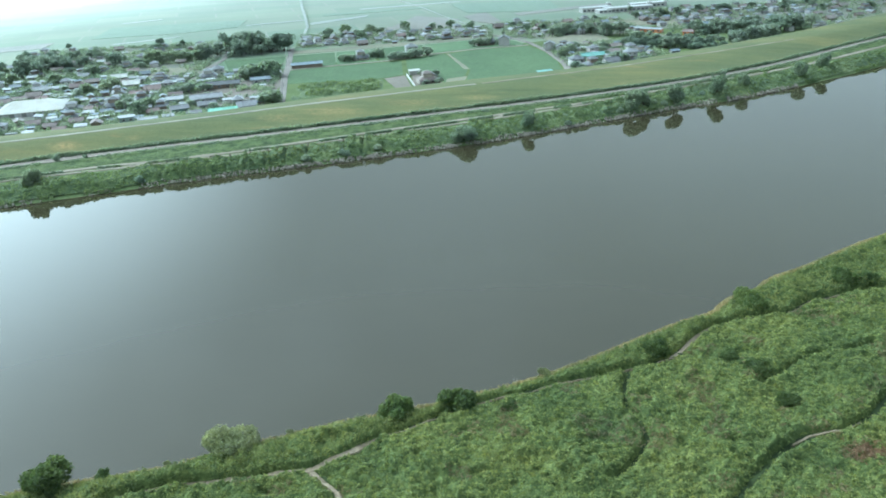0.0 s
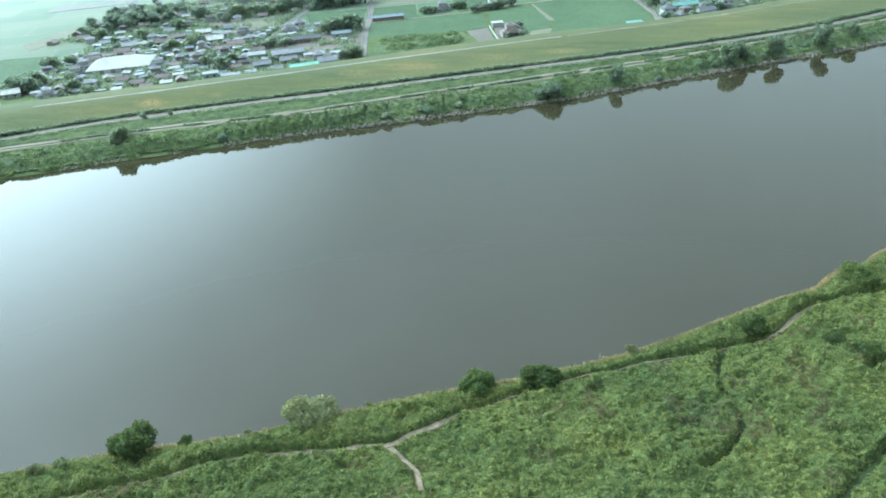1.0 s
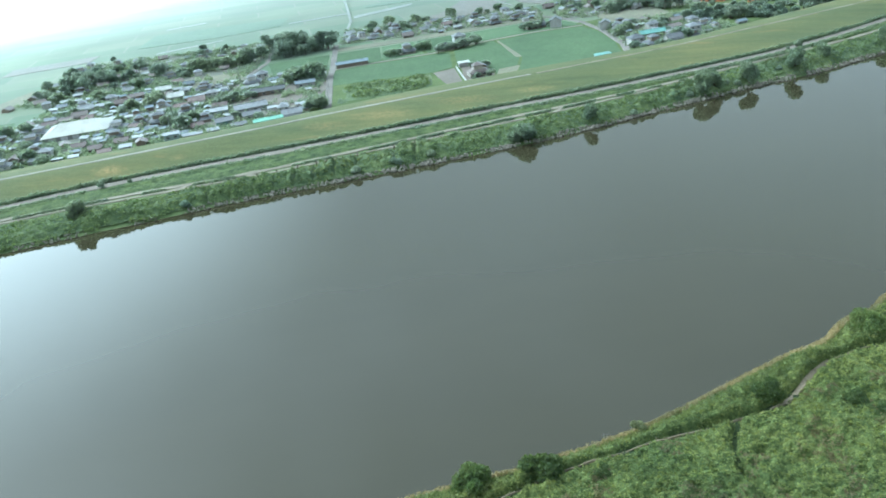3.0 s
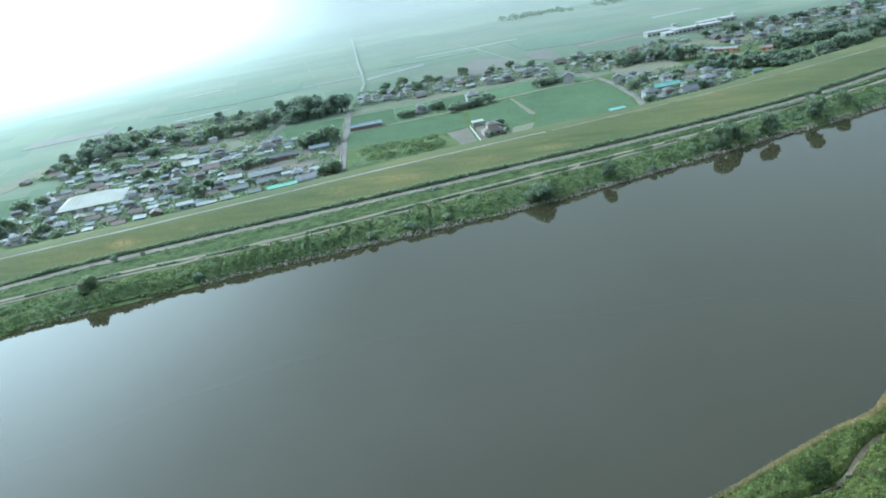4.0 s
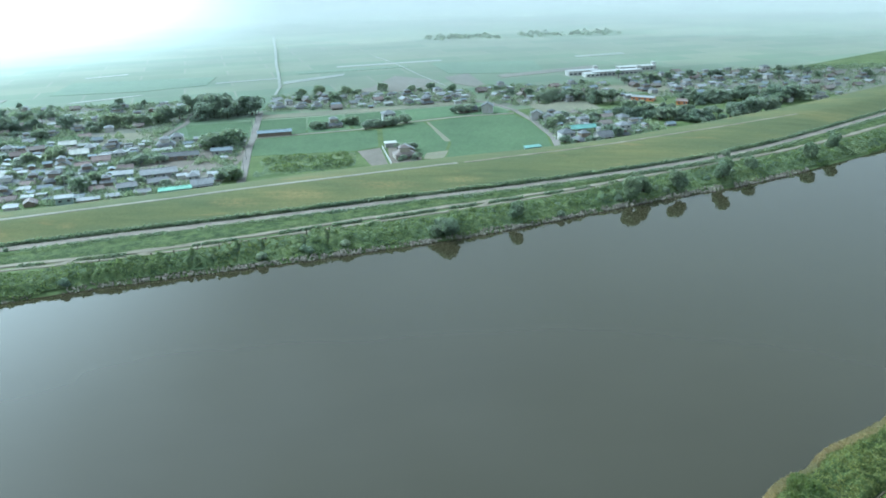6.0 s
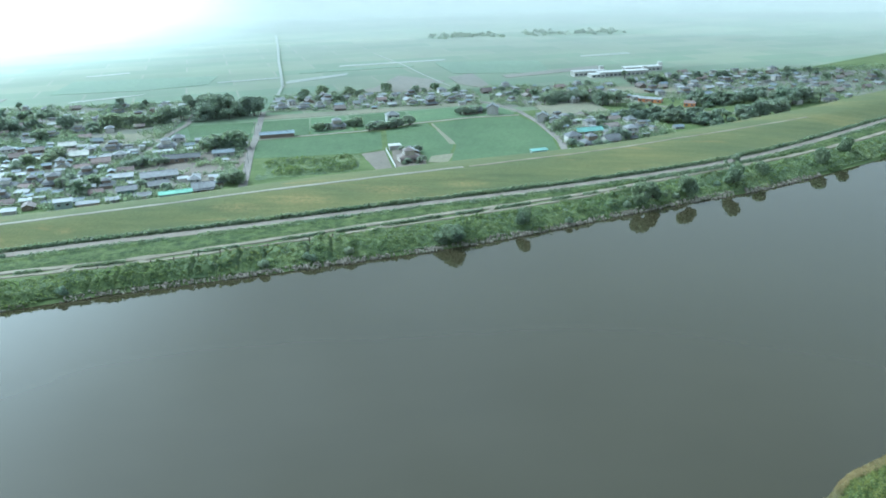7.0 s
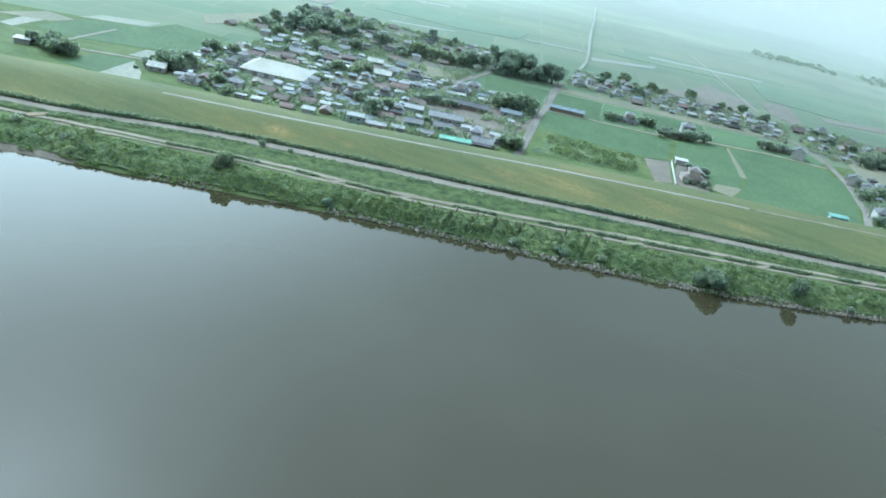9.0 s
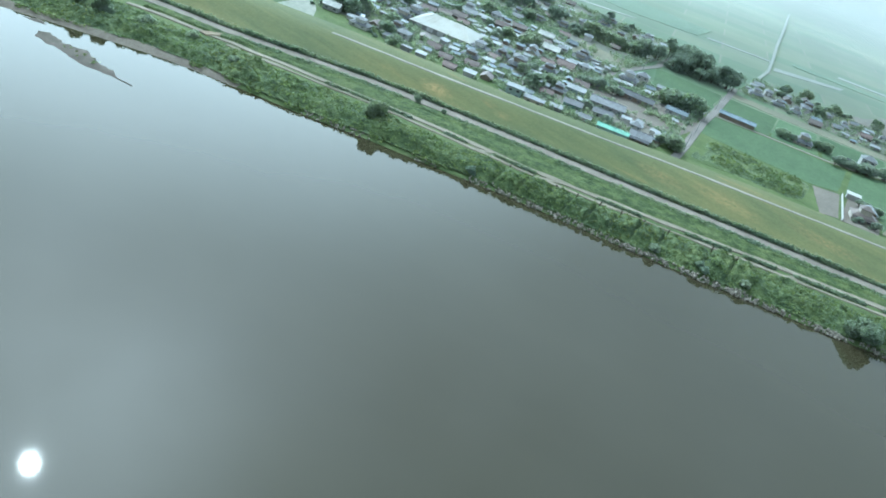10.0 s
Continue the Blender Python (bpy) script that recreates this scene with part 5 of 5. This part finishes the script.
for x0, y0 in ((-14, 5), (20, -8), (43, 9)):
    part("tower", box(x0, x0 + 3.4, y0, y0 + 3.4, -0.3, 7.5), W_WHITE, school)
single(school, 200, 700, 8, r=30)
taken += [(175, 690, 16), (230, 705, 18)]

LANES = [(fine(p, 3)) for p in ([(-57, 402), (-63.5, 483), (-64, 504), (-68, 560), (-70, 590)], [(70, 605), (84, 585), (94, 557), (99.5, 519), (101, 471), (97, 437)],
         [(-130, 372), (-132, 400), (-128, 440), (-118, 470), (-118, 515), (-112, 560), (-118, 620)], [(-230, 470), (-190, 466), (-150, 462), (-118, 466), (-90, 476), (-64, 483)],
         [(170, 585), (184, 556), (206, 530), (235, 512), (262, 500)], [(-64, 503.5), (-35, 510), (-4, 516), (26, 532), (61, 543), (92, 545)])]
taken += [(x, y, 1.8) for lane in LANES for x, y in lane]
# open yards and groves stay clear of houses
taken += [(-80, 440, 13), (-92, 442, 10), (-106, 444, 7), (-133, 518, 14), (-138, 530, 10), (-100, 582, 20), (-80, 578, 14), (-112, 575, 10), (-90, 530, 20), (-77, 483, 5), (190, 500, 14), (175, 512, 14), (205, 490, 14), (232, 552, 17), (252, 556, 14)]


def settle(x0, x1, y0, y1, tries, r, sheds=0.25, edge=None, turn=14):
    """Fills a stretch of the plan with houses and sheds, clear of lanes and of one another."""
    for _ in range(tries):
        x, y = random.uniform(x0, x1), random.uniform(y0, y1)
        if y < float(crown_back(x)) + 22 or (edge and not edge(x, y)):
            continue
        shed = random.random() < sheds
        rr = r * (0.6 if shed else 1) * random.uniform(0.9, 1.25)
        if not free(x, y, rr):
            continue
        taken.append((x, y, rr))
        p = random.choice(SHEDS if shed else PROTOS)
        spots[id(p)].append(spot(x, y, 2.0, turn + random.choice((0, 0, 0, 90, 180)) + random.gauss(0, 5), random.uniform(0.74, 0.98), random.uniform(0.78, 0.95)))


settle(-226, -66, 370, 505, 2600, 4.4, 0.35)
settle(-262, -120, 500, 640, 380, 6.5, 0.3)
settle(-66, 72, 592, 640, 330, 5.4, 0.3)
settle(-20, 74, 586, 604, 60, 5.4, 0.3)
settle(102, 160, 450, 535, 320, 4.6, 0.3)
settle(82, 178, 575, 650, 260, 6.0, 0.3)
settle(195, 330, 585, 690, 520, 6.0, 0.25)
settle(250, 420, 540, 660, 400, 6.5, 0.25)
settle(142, 175, 462, 490, 30, 5.0, 0.3, lambda x, y: x - 142 < (y - 455) * 1.2)
for p in PROTOS + SHEDS:
    place(p, spots[id(p)])

# ---- village trees ----
T_TALL = tree("tree", "tall dark green tree in a grove", 5.4, 11.0, 1300, 0.85, M_LEAF_WOOD, 0.95, 11, group="village trees", flat=1.3)
T_MID = tree("tree", "rounded dark green garden tree", 3.2, 6.0, 650, 0.66, M_LEAF_WOOD, 0.9, 8, group="village trees", flat=1.3)
T_LIGHT = tree("tree", "spreading mid-green tree among houses", 3.6, 6.0, 700, 0.68, M_LEAF_GARDEN, 0.85, 8, group="village trees", flat=1.3)
T_LOW = tree("hedge_bush", "clipped low green garden bush", 1.9, 2.6, 320, 0.5, M_LEAF_WOOD, 0.8, 6, "bush", "village bushes", 1.3)
big, mid_, light_, low_ = [], [], [], []


def grove(x0, y0, x1, y1, n, spread, kinds, s=1.0):
    for k in range(n):
        t = (k + random.random()) / n
        random.choice(kinds).append(spot(x0 + (x1 - x0) * t + random.gauss(0, spread), y0 + (y1 - y0) * t + random.gauss(0, spread), 2.0, random.uniform(0, 360), s * random.uniform(0.75, 1.15), random.uniform(0.85, 1.15)))


def woods(x0, y0, x1, y1, count, spread, s):
    """A closed wood along a line: many uneven crowns over short trunks, one growth."""
    centres, sizes, bm = [], [], bmesh.new()
    for k in range(count):
        t = (k + random.random()) / count
        x, y = x0 + (x1 - x0) * t + random.gauss(0, spread), y0 + (y1 - y0) * t + random.gauss(0, spread)
        r, h = s * random.uniform(2.8, 5.6), s * random.uniform(6.0, 12.0)
        limb(bm, (x, y, 1.7), (x + 0.2, y, 2 + h * 0.6), 0.28, 0.16, 5)
        for j in range(7):
            a = j * 2.4 + random.random()
            out = r * (0.6 if j else 0.0) * random.uniform(0.7, 1.15)
            c = np.array([x + out * math.cos(a), y + out * math.sin(a), 2 + h - r * (0.5 if j == 0 else random.uniform(0.5, 1.35))])
            limb(bm, (x, y, 2 + h * 0.45), c, 0.12, 0.03, 4)
            v = rng.normal(size=(110, 3))
            v[:, 2] = np.abs(v[:, 2]) * 1.2 - 0.35
            v /= np.linalg.norm(v, axis=1)[:, None]
            centres.append(c + v * r * random.uniform(0.42, 0.6) * rng.uniform(0.6, 1.05, (110, 1)) * np.array((1, 1, 0.85)))
            sizes.append(0.62 * rng.uniform(0.6, 1.3, 110))
    wood = tagged(new("woods", leaf_mesh("woods", np.concatenate(centres), np.concatenate(sizes), M_LEAF_WOOD, 1.3)), "dense hazy dark green wood beside village houses", "woods", kind="stuff")
    part("trunks", bm, M_BARK, wood)


for stretch in (
    (-118, 572, -70, 578, 26, 4, 1.1),
    (-112, 584, -88, 588, 14, 5, 1.3),
    (154, 518, 206, 490, 46, 5.0, 0.62),
    (168, 533, 206, 506, 26, 4.0, 0.58),
    (206, 556, 258, 556, 44, 5, 0.72),
    (228, 508, 242, 510, 8, 2, 0.85),
    (212, 500, 218, 500, 4, 1.5, 0.8),
    (262, 540, 285, 552, 9, 3, 0.9),
    (112, 584, 150, 584, 22, 5, 0.66),
    (148, 568, 164, 566, 10, 3, 0.9),
    (-238, 552, -200, 560, 16, 6, 0.85),
    (-262, 590, -215, 600, 11, 9, 0.85),
    (-250, 530, -226, 540, 10, 5, 0.9),
    (-180, 612, -150, 622, 5, 6, 0.7),
    (180, 650, 330, 640, 14, 9, 0.7),
):
    woods(*stretch)
grove(-84, 484, -70, 486, 6, 2.5, [mid_, light_], 1.25)
grove(-118, 455, -100, 452, 5, 2, [mid_])
grove(-66, 412, -60, 416, 4, 1.5, [mid_, light_], 0.9)
grove(-30, 521, -10, 533, 7, 2.5, [mid_, light_], 0.8)
grove(0, 517, 24, 527, 14, 1.6, [mid_], 1.05)
grove(14, 433, 27, 436, 6, 1.0, [mid_, low_], 0.7)
grove(16, 459, 24, 458, 4, 1.5, [mid_], 0.75)
grove(55, 553, 72, 557, 6, 1.5, [mid_])
grove(101, 449, 120, 450, 9, 0.8, [mid_, low_], 0.8)
grove(128, 470, 138, 470, 6, 2, [mid_], 1.0)
grove(-276, 365, -254, 365, 12, 2.2, [mid_, light_], 0.85)
grove(-170, 556, -132, 560, 14, 4, [mid_, light_], 1.0)
grove(-226, 400, -214, 386, 8, 3, [mid_, light_], 1.0)
grove(-60, 648, 70, 646, 14, 4, [mid_, light_], 0.8)


big += [spot(x, y, 2.0, 40 * x, s) for x, y, s in ((-95, 584, 1.2), (-74, 580, 1.0), (-126, 566, 0.9), (228, 506, 0.9), (214, 498, 0.8), (242, 511, 0.85), (262, 545, 0.9), (276, 550, 0.8), (-236, 541, 0.9), (-182, 552, 0.8))]


def garden(x0, x1, y0, y1, n):
    for _ in range(n * 6):
        x, y = random.uniform(x0, x1), random.uniform(y0, y1)
        if n and y > float(crown_back(x)) + 21 and free(x, y, 1.2):
            random.choice([mid_, light_, low_, low_]).append(spot(x, y, 2.0, random.uniform(0, 360), random.uniform(0.5, 0.95)))
            taken.append((x, y, 1.6))
            n -= 1


taken += [(-80, 418, 10), (-70, 455, 7), (-90, 450, 9)]
garden(-228, -66, 370, 505, 60)
garden(-262, -110, 500, 640, 34)
garden(-66, 74, 586, 645, 14)
garden(100, 165, 450, 540, 26)
garden(82, 180, 570, 655, 22)
garden(195, 420, 545, 690, 40)
for p, s in ((T_TALL, big), (T_MID, mid_), (T_LIGHT, light_), (T_LOW, low_)):
    place(p, s)

# hedges, shrubs and kitchen gardens between the houses, one growth
gx, gy = [], []
for x0, x1, y0, y1, n in ((-228, -66, 376, 505, 6500), (-262, -118, 505, 640, 4000), (-68, 76, 588, 648, 1300), (101, 165, 455, 540, 1800), (84, 182, 572, 655, 1500), (196, 420, 555, 690, 3200)):
    x, y = rng.uniform(x0, x1, n), rng.uniform(y0, y1, n)
    keep = (y > crown_back(x) + 20) & (fbm(x, y, 11.0, 9.0) > -0.25)
    gx.append(x[keep])
    gy.append(y[keep])
gx, gy = np.concatenate(gx), np.concatenate(gy)
away = np.ones(len(gx), bool)
for a, b, c in taken:
    away &= (gx - a) ** 2 + (gy - b) ** 2 > (c * 0.6) ** 2
gx, gy = gx[away], gy[away]
tufts("garden_growth", np.stack([gx, gy, np.full(len(gx), 2.0)], 1), rng.uniform(0.8, 1.9, len(gx)), rng.uniform(0.8, 3.4, len(gx)), 12, 0.5, M_LEAF_GARDEN, "green hedges and shrubs between village houses", "shrubs", 0.3)

# woods far out on the plain, one growth
n = 90
t = rng.random(n)
x = np.where(t < 0.4, rng.uniform(72, 158, n), rng.uniform(188, 308, n))
y = 1045 + rng.normal(0, 16, n)
tufts("far_woods", np.stack([x, y, np.full(len(x), 2.0)], 1), rng.uniform(2.5, 4.5, len(x)), rng.uniform(2.5, 6.0, len(x)) * (0.4 + 0.9 * value_noise(x, y, 25.0, 77)), 30, 1.1, M_LEAF_WOOD, "small groves far out on the hazy plain", "woods", 0.3)

# utility poles along the lanes
pole = tagged(new("utility_pole"), "slim grey concrete utility pole with a crossarm", "pole", "poles along lanes")
bm = bmesh.new()
limb(bm, (0, 0, -0.3), (0, 0, 8.5), 0.16, 0.1, 8)
part("shaft", bm, W_GREY, pole)
part("crossarm", box(-0.9, 0.9, -0.05, 0.05, 7.7, 7.85), W_WOOD, pole)
place(pole, [spot(x + 2.6, y, 2.0, 80) for x, y in ((-60, 420), (-63, 450), (-66, 480), (-68, 515), (-70, 545), (97, 460), (98, 490), (96, 525), (-134, 400), (-131, 430), (-121, 470), (-121, 500), (-116, 530))])

# glowing half-clear rings imitate haze beyond the village, thicker ring by ring to the horizon, brightest under the sun
M_HAZE_GLOW = Nodes("haze_glow")
bearing = M_HAZE_GLOW.add("ShaderNodeVectorMath")
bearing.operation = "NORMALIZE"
M_HAZE_GLOW.link(M_HAZE_GLOW.where(), bearing.inputs[0])
toward = M_HAZE_GLOW.add("ShaderNodeVectorMath")
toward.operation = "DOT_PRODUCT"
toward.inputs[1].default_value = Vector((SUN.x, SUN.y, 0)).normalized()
M_HAZE_GLOW.link(bearing.outputs[0], toward.inputs[0])
# added glow grows toward the sun and brightens the river's reflections too
glare = M_HAZE_GLOW.add("ShaderNodeMapRange")
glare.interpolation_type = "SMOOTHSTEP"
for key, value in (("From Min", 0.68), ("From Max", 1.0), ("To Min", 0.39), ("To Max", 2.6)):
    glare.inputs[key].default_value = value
M_HAZE_GLOW.link(toward.outputs["Value"], glare.inputs["Value"])
shine = M_HAZE_GLOW.add("ShaderNodeEmission", Color=(0.95, 1.0, 0.98, 1))
M_HAZE_GLOW.link(glare.outputs["Result"], shine.inputs["Strength"])
height = M_HAZE_GLOW.add("ShaderNodeSeparateXYZ")
M_HAZE_GLOW.link(M_HAZE_GLOW.where(), height.inputs[0])


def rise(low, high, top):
    """How opaque the glow that imitates haze is at a height: from none at low to top at high."""
    m = M_HAZE_GLOW.add("ShaderNodeMapRange")
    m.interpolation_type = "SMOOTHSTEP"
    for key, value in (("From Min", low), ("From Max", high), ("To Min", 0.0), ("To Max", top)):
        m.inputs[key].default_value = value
    M_HAZE_GLOW.link(height.outputs["Z"], m.inputs["Value"])
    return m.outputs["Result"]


thin_out = M_HAZE_GLOW.add("ShaderNodeMath")
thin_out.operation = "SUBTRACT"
M_HAZE_GLOW.link(rise(0, 75, 0.55), thin_out.inputs[0])
M_HAZE_GLOW.link(rise(200, 520, 0.55), thin_out.inputs[1])
veil = M_HAZE_GLOW.add("ShaderNodeMixShader")
M_HAZE_GLOW.link(thin_out.outputs[0], veil.inputs["Fac"])
M_HAZE_GLOW.link(M_HAZE_GLOW.add("ShaderNodeBsdfTransparent").outputs[0], veil.inputs[1])
M_HAZE_GLOW.link(shine.outputs[0], veil.inputs[2])
M_HAZE_GLOW.link(veil.outputs[0], M_HAZE_GLOW.out.inputs["Surface"])
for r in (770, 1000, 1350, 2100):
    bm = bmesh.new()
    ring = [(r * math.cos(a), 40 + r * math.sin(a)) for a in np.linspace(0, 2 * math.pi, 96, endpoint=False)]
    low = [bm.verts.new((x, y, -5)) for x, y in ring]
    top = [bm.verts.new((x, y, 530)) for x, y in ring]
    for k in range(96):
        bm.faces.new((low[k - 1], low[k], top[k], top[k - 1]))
    tagged(part("backdrop", bm, M_HAZE_GLOW.mat), "glowing half-clear ring imitating white haze along the whole horizon", "sky", kind="structure")
